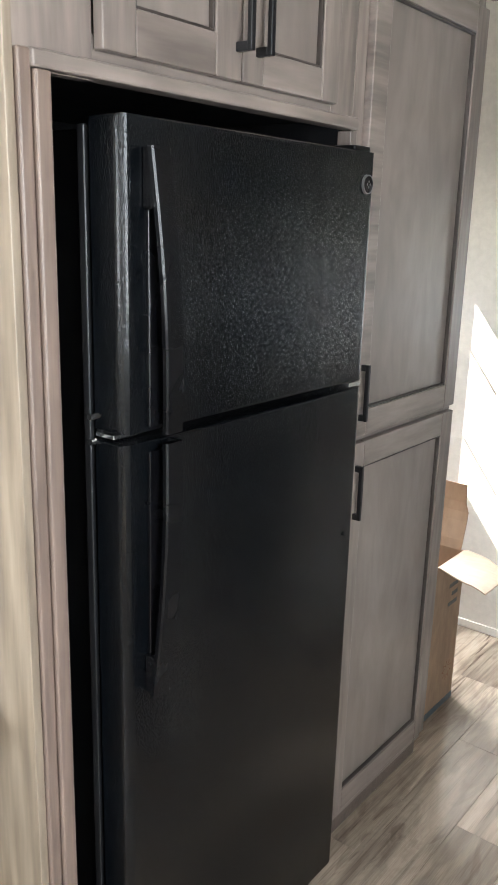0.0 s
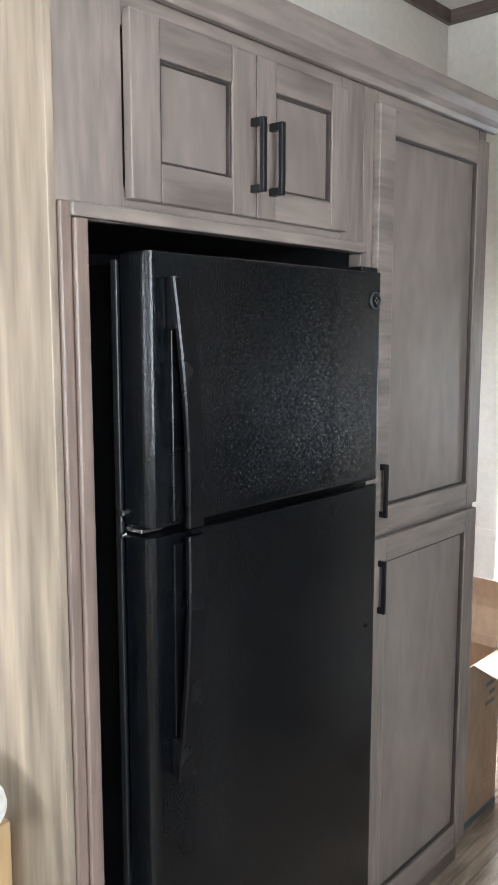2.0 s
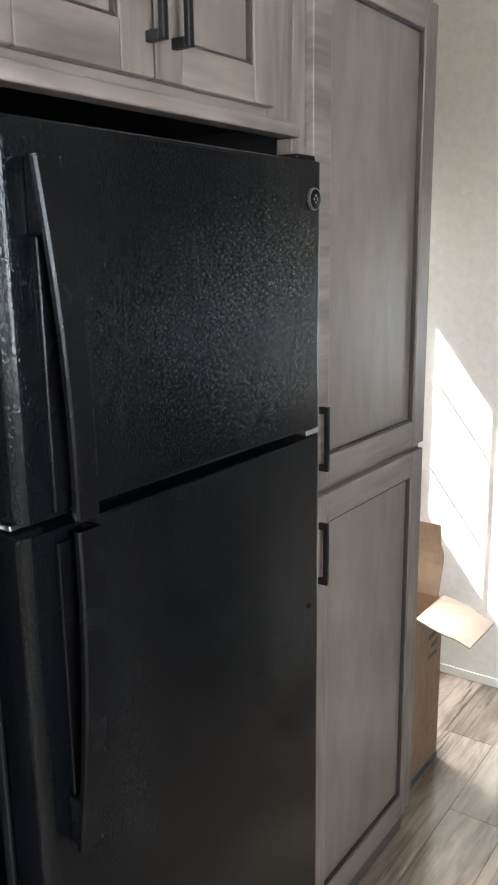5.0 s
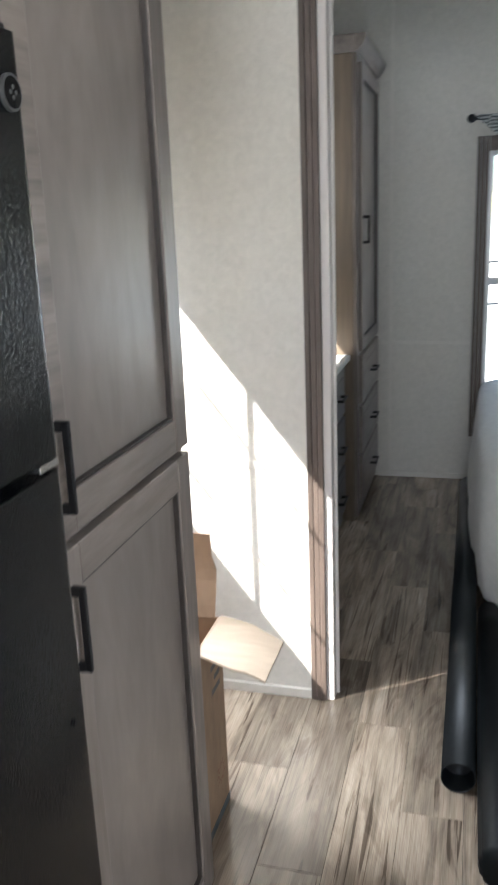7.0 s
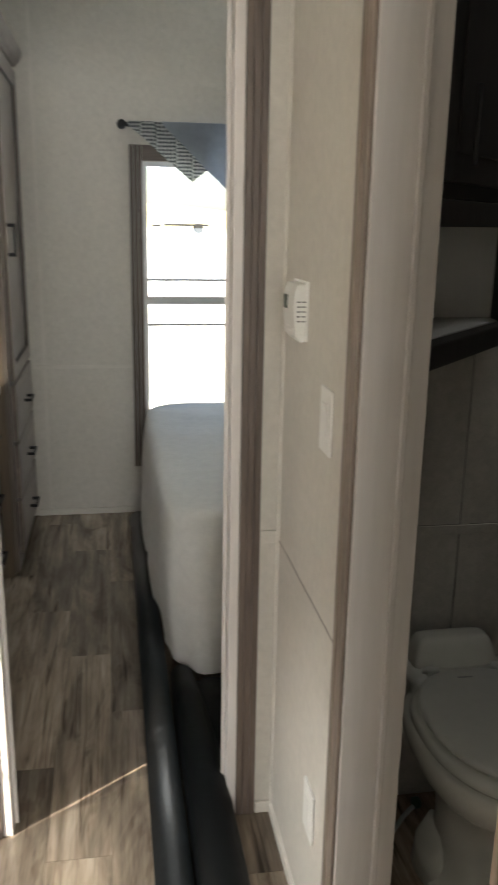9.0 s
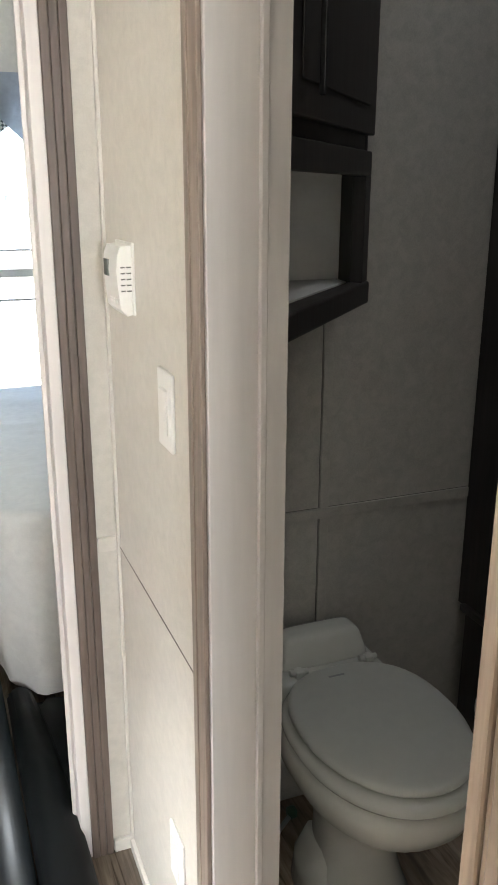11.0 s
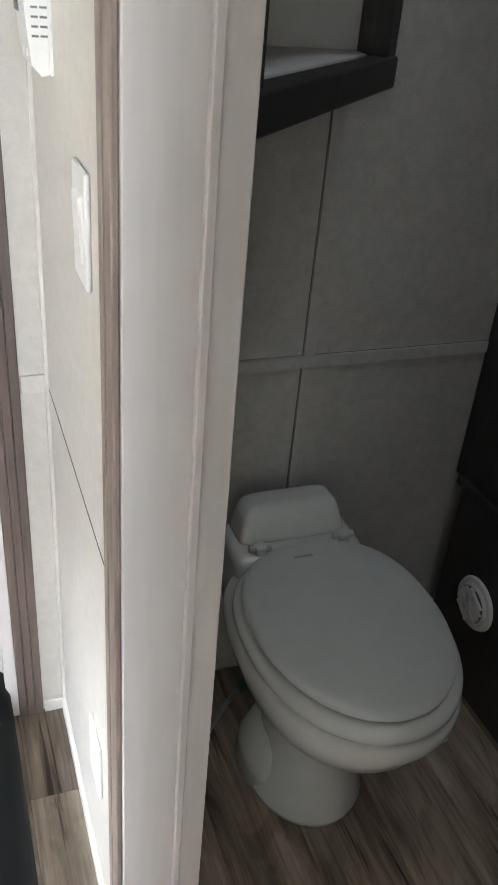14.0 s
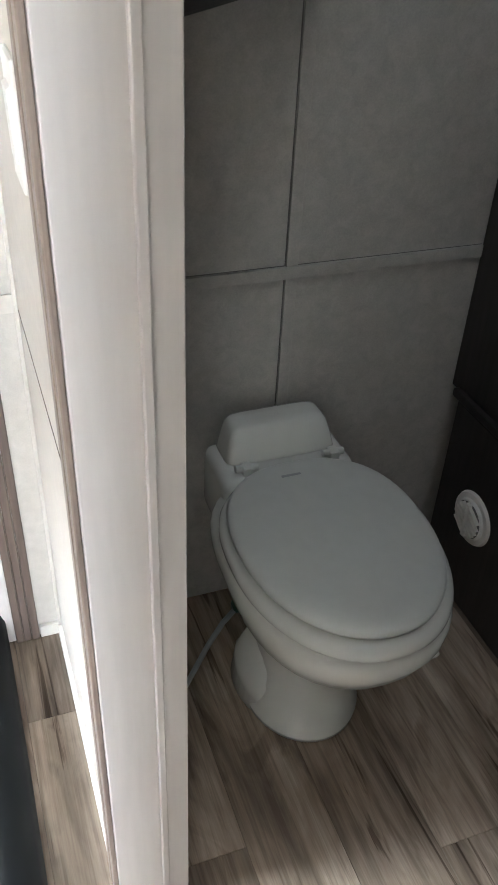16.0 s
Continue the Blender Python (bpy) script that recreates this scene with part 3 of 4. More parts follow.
def shaker_door(parent, x, y0, y1, z0, z1, rail=0.056, thick=0.018, left=None):
    """A framed door: two stiles, two rails and a sunk panel, facing +x."""
    v, h, p = cab_v, cab_h, cab_panel
    door = slab("door", x - thick - 0.003, x - 0.0125, y0 + rail - 0.006, y1 - rail + 0.006, z0 + rail - 0.006, z1 - rail + 0.006, p, parent, 0.0, "sunk greige maple panel")
    slab("stile", x - thick, x, y0, y0 + rail, z0, z1, left or v, door, 0.0022)
    slab("stile", x - thick, x, y1 - rail, y1, z0, z1, v, door, 0.0022)
    slab("rail", x - thick + 0.0003, x - 0.0004, y0 + rail, y1 - rail, z0, z0 + rail, h, door, 0.0022)
    slab("rail", x - thick + 0.0003, x - 0.0004, y0 + rail, y1 - rail, z1 - rail, z1, h, door, 0.0022)
    e = 0.0045
    for u0, u1, w0, w1 in ((y0 + rail, y0 + rail + e, z0 + rail, z1 - rail), (y1 - rail - e, y1 - rail, z0 + rail, z1 - rail), (y0 + rail + e, y1 - rail - e, z0 + rail, z0 + rail + e), (y0 + rail + e, y1 - rail - e, z1 - rail - e, z1 - rail)):
        # Bead much darker than the frame, all round the panel.
        slab("bead", x - 0.0125, x - 0.0035, u0, u1, w0, w1, bead_dark, door, 0.001, "dark inner bead")
    return door


over = thing("fridge_cabinet", (FACE, 1.22, 1.61), "greige stained maple cabinet built over the refrigerator niche", "cabinet")
slab("body", LEFT + 0.004, FACE - 0.019, 0.868, 1.583, 1.64, 2.0, cab_panel, over)
slab("end_panel", LEFT + 0.004, FACE + 0.004, 0.842, 0.856, 0.001, 1.995, end_wood, over, 0.0015, "light wood-grain end panel")
slab("stile", FACE - 0.018, FACE, 0.857, 0.978, 1.61, 1.94, cab_v, over, 0.001)
slab("stile", FACE - 0.018, FACE, 1.524, 1.598, 1.63, 1.94, cab_v, over, 0.001)
slab("rail", FACE - 0.018, FACE - 0.0005, 0.978, 1.524, 1.63, 1.665, cab_h, over, 0.001)
slab("rail", FACE - 0.018, FACE - 0.0005, 0.978, 1.524, 1.89, 1.94, cab_h, over, 0.001)
slab("mullion", FACE - 0.018, FACE - 0.001, 1.23, 1.29, 1.665, 1.89, cab_v, over, 0.001)
# niche casing, two steps
slab("niche_stile", FACE - 0.018, FACE + 0.016, 0.8775, 0.901, 0.001, 1.610, niche_wood, over, 0.003, "brown rounded niche edging")
slab("niche_stile", FACE - 0.018, FACE + 0.010, 0.857, 0.8765, 0.001, 1.632, niche_wood, over, 0.003, "brown rounded niche edging")
slab("niche_rail", FACE - 0.017, FACE + 0.016, 0.874, 1.598, 1.611, 1.632, cab_h, over, 0.003, "greige rounded niche edging")
slab("niche_stile", FACE - 0.018, FACE + 0.012, 1.578, 1.598, 0.001, 1.609, cab_v, over, 0.002)
# Black sheets put the deep shade round the refrigerator into colour.
slab("niche_side", LEFT + 0.004, FACE - 0.02, 1.586, 1.598, 0.001, 1.629, black_bar, over, 0.001, "black sheet added for the niche's shade")
slab("niche_back", LEFT + 0.002, LEFT + 0.012, 0.868, 1.584, 0.001, 1.629, black_bar, over, 0.001, "black sheet added for the niche's shade")
slab("niche_top", LEFT + 0.004, FACE - 0.02, 0.868, 1.598, 1.630, 1.638, black_bar, over, 0.001, "black sheet added for the niche's shade")
slab("niche_side", LEFT + 0.004, FACE - 0.02, 0.857, 0.866, 0.001, 1.638, black_bar, over, 0.001, "black sheet added for the niche's shade")
for y0, y1, hy, w in ((0.980, 1.2535, 1.243, 0.058), (1.2560, 1.520, 1.291, 0.0505)):
    door = shaker_door(over, FACE + 0.018, y0, y1, 1.646, 1.912, w)
    bar_handle(door, FACE + 0.018, hy, 1.685, 1.806)

pantry = thing("pantry_cabinet", (FACE, 1.87, 0.0), "tall greige stained maple pantry with two framed doors", "cabinet")
slab("body", LEFT + 0.004, FACE - 0.018, 1.60, 2.128, 0.06, 1.995, cab_v, pantry)
slab("stile", FACE - 0.018, FACE, 1.600, 1.648, 0.05, 1.94, cab_v, pantry, 0.001)
slab("stile", FACE - 0.018, FACE, 2.095, 2.130, 0.05, 1.94, cab_v, pantry, 0.001)
slab("rail", FACE - 0.018, FACE - 0.0005, 1.650, 2.095, 1.89, 1.94, cab_h, pantry, 0.001)
slab("rail", FACE - 0.018, FACE - 0.0005, 1.650, 2.095, 0.975, 1.05, cab_h, pantry, 0.001)
slab("rail", FACE - 0.018, FACE - 0.0005, 1.650, 2.095, 0.05, 0.11, cab_h, pantry, 0.001)
slab("toe_kick", LEFT + 0.004, FACE - 0.008, 1.603, 2.122, 0.0, 0.052, trim_wood_h, pantry)
for z0, z1, h0, h1 in ((1.018, 1.912, 1.054, 1.171), (0.088, 1.004, 0.838, 0.957)):
    door = shaker_door(pantry, FACE + 0.018, 1.634, 2.116, z0, z1, left=cab_curly if z0 > 1 else None)
    bar_handle(door, FACE + 0.018, 1.659, h0, h1, 0.019, 0.008)
crown = [(0.0, 0.0), (0.012, 0.0), (0.018, 0.010), (0.030, 0.020), (0.040, 0.038), (0.044, 0.052), (0.044, 0.062), (0.0, 0.062)]
part("crown", add_prism(bmesh.new(), [(FACE + u, 1.941 + v) for u, v in crown], 0.80, 2.165, "y"), cab_h, pantry, "greige crown moulding")
part("crown", add_prism(bmesh.new(), [(2.130 + u * 0.8, 1.941 + v) for u, v in crown], LEFT + 0.01, FACE - 0.001, "x"), cab_v, pantry, "greige crown moulding")

# ---- refrigerator ----
badge_rim = material("dull_grey_metal", (0.22, 0.22, 0.22), 0.4, metal=0.9, grain=200, vary=0.1)
fridge = thing("refrigerator", (-0.98, 1.25, 0.0), "black two-door top-freezer refrigerator with textured steel doors", "refrigerator")
FX, FY0, FY1 = -0.683, 0.950, 1.556


def fridge_door(name, z0, z1):
    """A thick door whose front edges are broadly rounded, slightly bowed forwards."""
    prof = []
    r, back = 0.014, -0.745
    for k in range(7):
        a = math.pi / 2 * k / 6
        prof.append((FX - r + r * math.sin(a) - 0.004, FY0 + r - r * math.cos(a)))
    for k in range(1, 8):
        u = k / 8
        prof.append((FX - 0.004 * (2 * u - 1) ** 2, FY0 + r + (FY1 - FY0 - 2 * r) * u))
    for k in range(7):
        a = math.pi / 2 * k / 6
        prof.append((FX - r + r * math.cos(a) - 0.004, FY1 - r + r * math.sin(a)))
    prof += [(back, FY1), (back, FY0)]
    bm = bmesh.new()
    rings = []
    for z, inset in ((z0, 0.004), (z0 + 0.002, 0.001), (z0 + 0.006, 0.0), (z1 - 0.006, 0.0), (z1 - 0.002, 0.001), (z1, 0.004)):
        rings.append([(min(x, FX - inset) if x > back else x, min(max(y, FY0 + inset), FY1 - inset), z) for x, y in prof])
    return part(name, add_loft(bm, rings), black_skin, fridge, "black textured steel door")


slab("body", LEFT + 0.02, -0.760, FY0 + 0.004, FY1 - 0.004, 0.035, 1.552, black_shell, fridge, 0.004)
slab("gasket", -0.760, -0.745, FY0 + 0.012, FY1 - 0.012, 0.08, 1.545, black_bar, fridge, 0.002)
upper = fridge_door("freezer_door", 1.163, 1.566)
lower = fridge_door("fridge_door", 0.075, 1.149)


def fridge_handle(parent, z0, z1, foot_top):
    """A bowed flat grip: its blade swings out from the door and its far end stands on a wide foot."""
    bm = bmesh.new()
    rings = []
    for k in range(15):
        u = k / 14
        z = z0 + (z1 - z0) * u
        s = u if foot_top else 1 - u            # 1 at the foot end
        y = 1.037 - 0.026 * s ** 1.3
        bow = 0.024 + 0.007 * math.sin(math.pi * u)
        x = FX - 0.002
        rings.append([(x, y - 0.007, z), (x + bow - 0.010, y - 0.007, z), (x + bow - 0.010, y - 0.032, z), (x + bow - 0.002, y - 0.034, z), (x + bow, y - 0.031, z), (x + bow, y - 0.003, z), (x + bow - 0.003, y, z), (x, y, z)])
    add_loft(bm, rings)
    grip = part("handle", bm, black_plastic, parent, "bowed gloss black door handle")
    za, zb = (z1 - 0.075, z1) if foot_top else (z0, z0 + 0.062)
    slab("handle_foot", FX - 0.003, FX + 0.022, 0.984, 1.012, za, zb, black_plastic, grip, 0.003)
    return grip


fridge_handle(upper, 1.160, 1.530, True)
fridge_handle(lower, 0.766, 1.147, False)
slab("handle_backing", FX - 0.0035, FX + 0.003, 0.990, 1.034, 1.170, 1.455, black_plastic, upper, 0.0015)
slab("handle_backing", FX - 0.0035, FX + 0.003, 0.990, 1.034, 0.828, 1.135, black_plastic, lower, 0.0015)
badge = rod("badge", (FX - 0.004, 1.526, 1.512), (FX + 0.0008, 1.526, 1.512), 0.0165, badge_rim, upper, "round grey and black emblem", 28)
rod("badge_field", (FX + 0.0007, 1.526, 1.512), (FX + 0.0013, 1.526, 1.512), 0.0140, black_plastic, badge, "", 28)
for k in range(4):
    way = k * math.tau / 4
    y, z = 1.526 + 0.0046 * math.cos(way), 1.512 + 0.0046 * math.sin(way)
    rod("badge_mark", (FX + 0.0012, y, z), (FX + 0.0017, y, z), 0.0022, badge_rim, badge, "", 10)
slab("hinge_cap", -0.755, -0.700, 1.505, 1.557, 1.567, 1.577, black_plastic, fridge, 0.003)
slab("hinge_plate", -0.765, -0.752, FY0 - 0.003, FY0 + 0.004, 0.05, 1.556, black_bar, fridge, 0.0015)
slab("hinge_tab", -0.752, -0.715, FY0 + 0.006, FY0 + 0.05, 1.1515, 1.158, chrome, fridge, 0.001)
slab("hinge_tab", -0.735, -0.690, 1.515, 1.553, 1.1515, 1.160, chrome, fridge, 0.001, "silver middle hinge")
for z in (1.181, 1.146):
    rod("screw", (-0.748, FY0 - 0.008, z), (-0.748, FY0 + 0.002, z), 0.0045, chrome, fridge, "bright screw head", 14)
rod("plug", (FX - 0.004, 1.520, 0.862), (FX - 0.0005, 1.520, 0.862), 0.004, black_plastic, lower, "", 12)
slab("grille", -0.745, -0.715, FY0 + 0.01, FY1 - 0.01, 0.03, 0.068, black_plastic, fridge, 0.003)
for y in (FY0 + 0.05, FY1 - 0.05):
    rod("foot", (-0.73, y, 0.0), (-0.73, y, 0.036), 0.016, black_plastic, fridge, "", 16)

# ---- beside the end panel ----
raw_pine = material("raw_pine", (0.52, 0.36, 0.18), 0.6, bump=0.06, grain=70, vary=0.15, stretch=ALONG_Z)
bin_thing = thing("pedestal_bin", (-0.915, 0.682, 0.0), "narrow black bin with a wide white lid beside the end panel", "bin")
circle = lambda r, z: [(-0.915 + r * math.cos(i * math.tau / 40), 0.682 + r * math.sin(i * math.tau / 40), z) for i in range(40)]
part("bucket", add_loft(bmesh.new(), [circle(0.085, 0.001), circle(0.09, 0.01), circle(0.07, 0.05), circle(0.07, 0.70), circle(0.115, 0.735)]), black_plastic, bin_thing, "", True)
part("lid", add_loft(bmesh.new(), [circle(0.126, 0.736), circle(0.130, 0.740), circle(0.128, 0.748), circle(0.105, 0.752), circle(0.10, 0.775), circle(0.085, 0.785), circle(0.03, 0.788)]), device, bin_thing, "white rounded lid")
stick = thing("wood_batten", (-0.925, 0.82, 0.0), "raw pale wood batten standing against the end panel", "batten")
part("board", add_box(bmesh.new(), -0.936, -0.917, 0.800, 0.838, 0.001, 0.66, 0.0015), raw_pine, stick)
part("board", add_box(bmesh.new(), -0.964, -0.939, 0.800, 0.838, 0.001, 0.62, 0.0015), raw_pine, stick)

# ---- by the entry door: carton ----
ink_mat = material("blue_grey_ink", (0.15, 0.145, 0.14), 0.8, grain=60, vary=0.2)
tape_mat = material("blue_grey_tape", (0.07, 0.10, 0.12), 0.5, grain=60, vary=0.2)
carton = thing("cardboard_box", (-0.97, 2.31, 0.0), "tall opened brown cardboard box with spread flaps", "box")
BX0, BX1, BY0, BY1, BZ = -1.14, -0.822, 2.165, 2.460, 0.500
body = slab("panel", BX1 - 0.005, BX1, BY0, BY1, 0.002, BZ, card_mat, carton, 0.0012)
slab("panel", BX0, BX0 + 0.005, BY0, BY1, 0.002, BZ, card_mat, carton, 0.0012)
slab("panel", BX0 + 0.005, BX1 - 0.005, BY0, BY0 + 0.005, 0.002, BZ, card_mat, carton, 0.0012)
slab("panel", BX0 + 0.005, BX1 - 0.005, BY1 - 0.005, BY1, 0.002, BZ, card_mat, carton, 0.0012)
slab("bottom", BX0 + 0.005, BX1 - 0.005, BY0 + 0.005, BY1 - 0.005, 0.002, 0.007, card_mat, carton, 0)


def flap(hinge_a, hinge_b, out, sag, mat, wave=0.004):
    """A carton flap from its hinge line, out along a way, with corrugated waviness and cut corners."""
    a, b, o = Vector(hinge_a), Vector(hinge_b), Vector(out)
    bm = bmesh.new()
    nrm = (b - a).cross(o).normalized()
    n, k = 9, 7
    for side in (0, 1):
        g = [[bm.verts.new(a.lerp(b, (0.03 + 0.94 * i / n) if j < 5 else (0.06 + 0.88 * i / n)) + o * (j / k) + nrm * (0.004 * side + wave * math.sin(5 * j / k + 2 * i / n)) + Vector((0, 0, -sag * (j / k) ** 2))) for j in range(k + 1)] for i in range(n + 1)]
        for i in range(n):
            for j in range(k):
                bm.faces.new((g[i][j], g[i + 1][j], g[i + 1][j + 1], g[i][j + 1]))
        if side == 0:
            first = g
    ring = lambda g: [g[i][0] for i in range(n + 1)] + [g[n][j] for j in range(1, k + 1)] + [g[i][k] for i in range(n - 1, -1, -1)] + [g[0][j] for j in range(k - 1, 0, -1)]
    ra, rb = ring(first), ring(g)
    for i in range(len(ra)):
        bm.faces.new((ra[i], ra[(i + 1) % len(ra)], rb[(i + 1) % len(ra)], rb[i]))
    return part("flap", bm, mat, carton)


flap((BX1, BY0 + 0.115, BZ), (BX1, BY1 + 0.012, BZ + 0.004), (0.168, -0.074, 0.006), 0.014, card_inner, 0.003)
flap((BX0, BY1, BZ), (BX1, BY1, BZ), (0.0, 0.02, 0.20), 0.0, card_mat, 0.008)
flap((BX0, BY0, BZ), (BX0, BY1, BZ), (-0.10, 0.0, 0.12), 0.0, card_mat)
for k in range(4):
    part("print", add_box(bmesh.new(), BX1, BX1 + 0.0006, 2.37 + 0.02 * (k % 2), 2.43, 0.345 + 0.03 * k, 0.358 + 0.03 * k), ink_mat, carton, "faded blue-grey printed bars")
star = bmesh.new()
pts = [(BX1 + 0.0006, 2.405 + (0.034 if i % 2 else 0.017) * math.cos(i * math.tau / 18), 0.12 + (0.034 if i % 2 else 0.017) * math.sin(i * math.tau / 18)) for i in range(18)]
inn = [(x, 2.405 + (y - 2.405) * 0.86, 0.12 + (z - 0.12) * 0.86) for x, y, z in pts]
va, vb = [star.verts.new(p) for p in pts], [star.verts.new(p) for p in inn]
for i in range(18):
    star.faces.new((va[i], va[(i + 1) % 18], vb[(i + 1) % 18], vb[i]))
part("print", star, print_mat, carton, "faded orange starburst outline")

slab("tape", BX1 - 0.02, BX1 + 0.0012, BY0 + 0.02, BY1 + 0.001, 0.001, 0.022, tape_mat, carton, 0.0005, "blue-grey tape along the bottom edge")

# ---- hall: long black roll and folded vinyl ----
pole = thing("black_tube", (-0.275, 3.75, 0.0), "long glossy black plastic tube lying on the floor", "tube")
bm = bmesh.new()
n = 32
ring = lambda r, y: [(-0.273 + r * math.cos(i * math.tau / n), y, 0.044 + r * math.sin(i * math.tau / n)) for i in range(n)]
add_loft(bm, [ring(0.037, 2.72), ring(0.0405, 2.60), ring(0.042, 2.597), ring(0.042, 4.92), ring(0.030, 4.925)], cap=False)
part("pipe", bm, tube_plastic, pole, smooth=True)
part("end_cap", add_loft(bmesh.new(), [ring(0.037, 2.66), ring(0.0372, 2.664)]), black_bar, pole)

roll = thing("vinyl_roll", (-0.165, 2.63, 0.0), "thick dark roll of vinyl lying beside the tube", "roll")
bm = bmesh.new()
ring2 = lambda r, y, dx=0.0: [(-0.172 + dx + (r + 0.003 * math.sin(3 * i)) * math.cos(i * math.tau / n), y, max(r, 0.002) + 0.001 + r * math.sin(i * math.tau / n)) for i in range(n)]
add_loft(bm, [ring2(0.035, 2.300), ring2(0.050, 2.302), ring2(0.054, 2.32), ring2(0.055, 2.65), ring2(0.054, 2.90, -0.001), ring2(0.051, 3.10, -0.003), ring2(0.043, 3.36, -0.009), ring2(0.034, 3.54, -0.016), ring2(0.012, 3.552, -0.016)])
part("roll_body", bm, sheet_plastic, roll, smooth=True)
fold = lambda w, y, h: [(-0.075 + w * math.copysign(abs(math.cos(i * math.tau / n)) ** 0.5, math.cos(i * math.tau / n)), y + 0.012 * math.sin(2.3 * i), 0.001 + h * (1 + math.sin(i * math.tau / n)) * (1 + 0.25 * math.sin(5 * i * math.tau / n + 9 * y))) for i in range(n)]
part("loose_fold", add_loft(bmesh.new(), [fold(0.08, 3.02, 0.004), fold(0.085, 3.04, 0.013), fold(0.09, 3.2, 0.02), fold(0.10, 3.36, 0.022), fold(0.10, 3.50, 0.016), fold(0.09, 3.54, 0.004)]), sheet_plastic, roll, "loose fold of dark vinyl", True)

# ---- wall devices ----
thermo = thing("thermostat", (BATH_X, 2.775, 1.25), "white wall thermostat with small grey display", "thermostat")
prof = [(BATH_X, 1.197), (BATH_X - 0.012, 1.194), (BATH_X - 0.022, 1.205), (BATH_X - 0.025, 1.235), (BATH_X - 0.027, 1.262), (BATH_X - 0.025, 1.286), (BATH_X - 0.020, 1.300), (BATH_X, 1.302)]
body = part("case", add_prism(bmesh.new(), prof, 2.735, 2.830, "y"), device, thermo)
slab("back_plate", BATH_X - 0.004, BATH_X, 2.727, 2.838, 1.196, 1.306, device, thermo, 0.001)
slab("display", BATH_X - 0.0285, BATH_X - 0.024, 2.790, 2.820, 1.252, 1.278, lcd, thermo, 0.0006, "grey display window")
for r in range(5):
    for c in range(2):
        slab("vent_slot", BATH_X - 0.0205 + 0.009 * c, BATH_X - 0.0135 + 0.011 * c, 2.7344, 2.7356, 1.232 + 0.009 * r, 1.2342 + 0.009 * r, slot_grey, thermo, 0, "dark vent slot")
for k in range(2):
    slab("button", BATH_X - 0.026, BATH_X - 0.021, 2.752 + 0.03 * k, 2.768 + 0.03 * k, 1.212, 1.220, device, thermo, 0.001)


def wall_plate(name, y0, y1, z0, z1, label, category):
    p = thing(name, (BATH_X, (y0 + y1) / 2, (z0 + z1) / 2), label, category)
    slab("plate", BATH_X - 0.006, BATH_X, y0, y1, z0, z1, device, p, 0.0025)
    return p


sw = wall_plate("light_switch", 2.524, 2.594, 1.030, 1.143, "white rocker light switch plate", "switch")
part("rocker", add_prism(bmesh.new(), [(BATH_X - 0.005, 1.052), (BATH_X - 0.008, 1.054), (BATH_X - 0.0095, 1.116), (BATH_X - 0.005, 1.120)], 2.542, 2.576, "y"), device, sw)
ol = wall_plate("wall_outlet", 2.532, 2.604, 0.245, 0.352, "plain white wall socket plate above the baseboard", "socket")
slab("cover", BATH_X - 0.0078, BATH_X - 0.005, 2.551, 2.585, 0.262, 0.335, device, ol, 0.001)

# ---- bathroom ----
toilet = thing("toilet", (0.385, 2.64, 0.0), "white low-profile trailer toilet with closed lid", "toilet")
TX = 0.387


def oval(cx, cy, rx, back, front, z, power=2.3, n=40, back_power=3.2):
    """A rounded outline: egg-shaped towards the front (-y), squarer behind."""
    pts = []
    for i in range(n):
        a = i * math.tau / n
        c, s = math.cos(a), math.sin(a)
        p = back_power if s > 0 else power
        x = abs(c) ** (2 / p) * math.copysign(1, c)
        y = abs(s) ** (2 / p) * math.copysign(1, s)
        pts.append((cx + rx * x, cy + (back if s > 0 else front) * y, z))
    return pts


part("pedestal", add_loft(bmesh.new(), [oval(0.386, 2.665, 0.106, 0.12, 0.125, 0.001, 2, 40, 2.2), oval(0.386, 2.665, 0.107, 0.12, 0.126, 0.012, 2, 40, 2.2), oval(0.386, 2.67, 0.098, 0.115, 0.112, 0.035, 2, 40, 2.2), oval(0.387, 2.67, 0.082, 0.11, 0.090, 0.09, 2, 40, 2.2), oval(0.387, 2.67, 0.078, 0.11, 0.085, 0.15, 2, 40, 2.2), oval(0.387, 2.665, 0.088, 0.12, 0.100, 0.21, 2, 40, 2.2), oval(TX, 2.65, 0.118, 0.15, 0.150, 0.265, 2.1, 40, 2.4), oval(TX, 2.63, 0.145, 0.18, 0.195, 0.31, 2.2, 40, 2.6)]), ceramic, toilet, "", True)
part("bowl", add_loft(bmesh.new(), [oval(TX, 2.63, 0.140, 0.18, 0.19, 0.300), oval(TX, 2.62, 0.156, 0.20, 0.215, 0.325), oval(TX, 2.62, 0.166, 0.21, 0.232, 0.360), oval(TX, 2.62, 0.168, 0.21, 0.234, 0.385), oval(TX, 2.62, 0.163, 0.205, 0.228, 0.397)]), ceramic, toilet, "", True)
def shell(rows, cy, power, back_power):
    """A flat rounded shell from rows of half width, back, front and height."""
    return add_loft(bmesh.new(), [oval(TX, cy, rx, back, front, z, power, 64, back_power) for rx, back, front, z in rows])


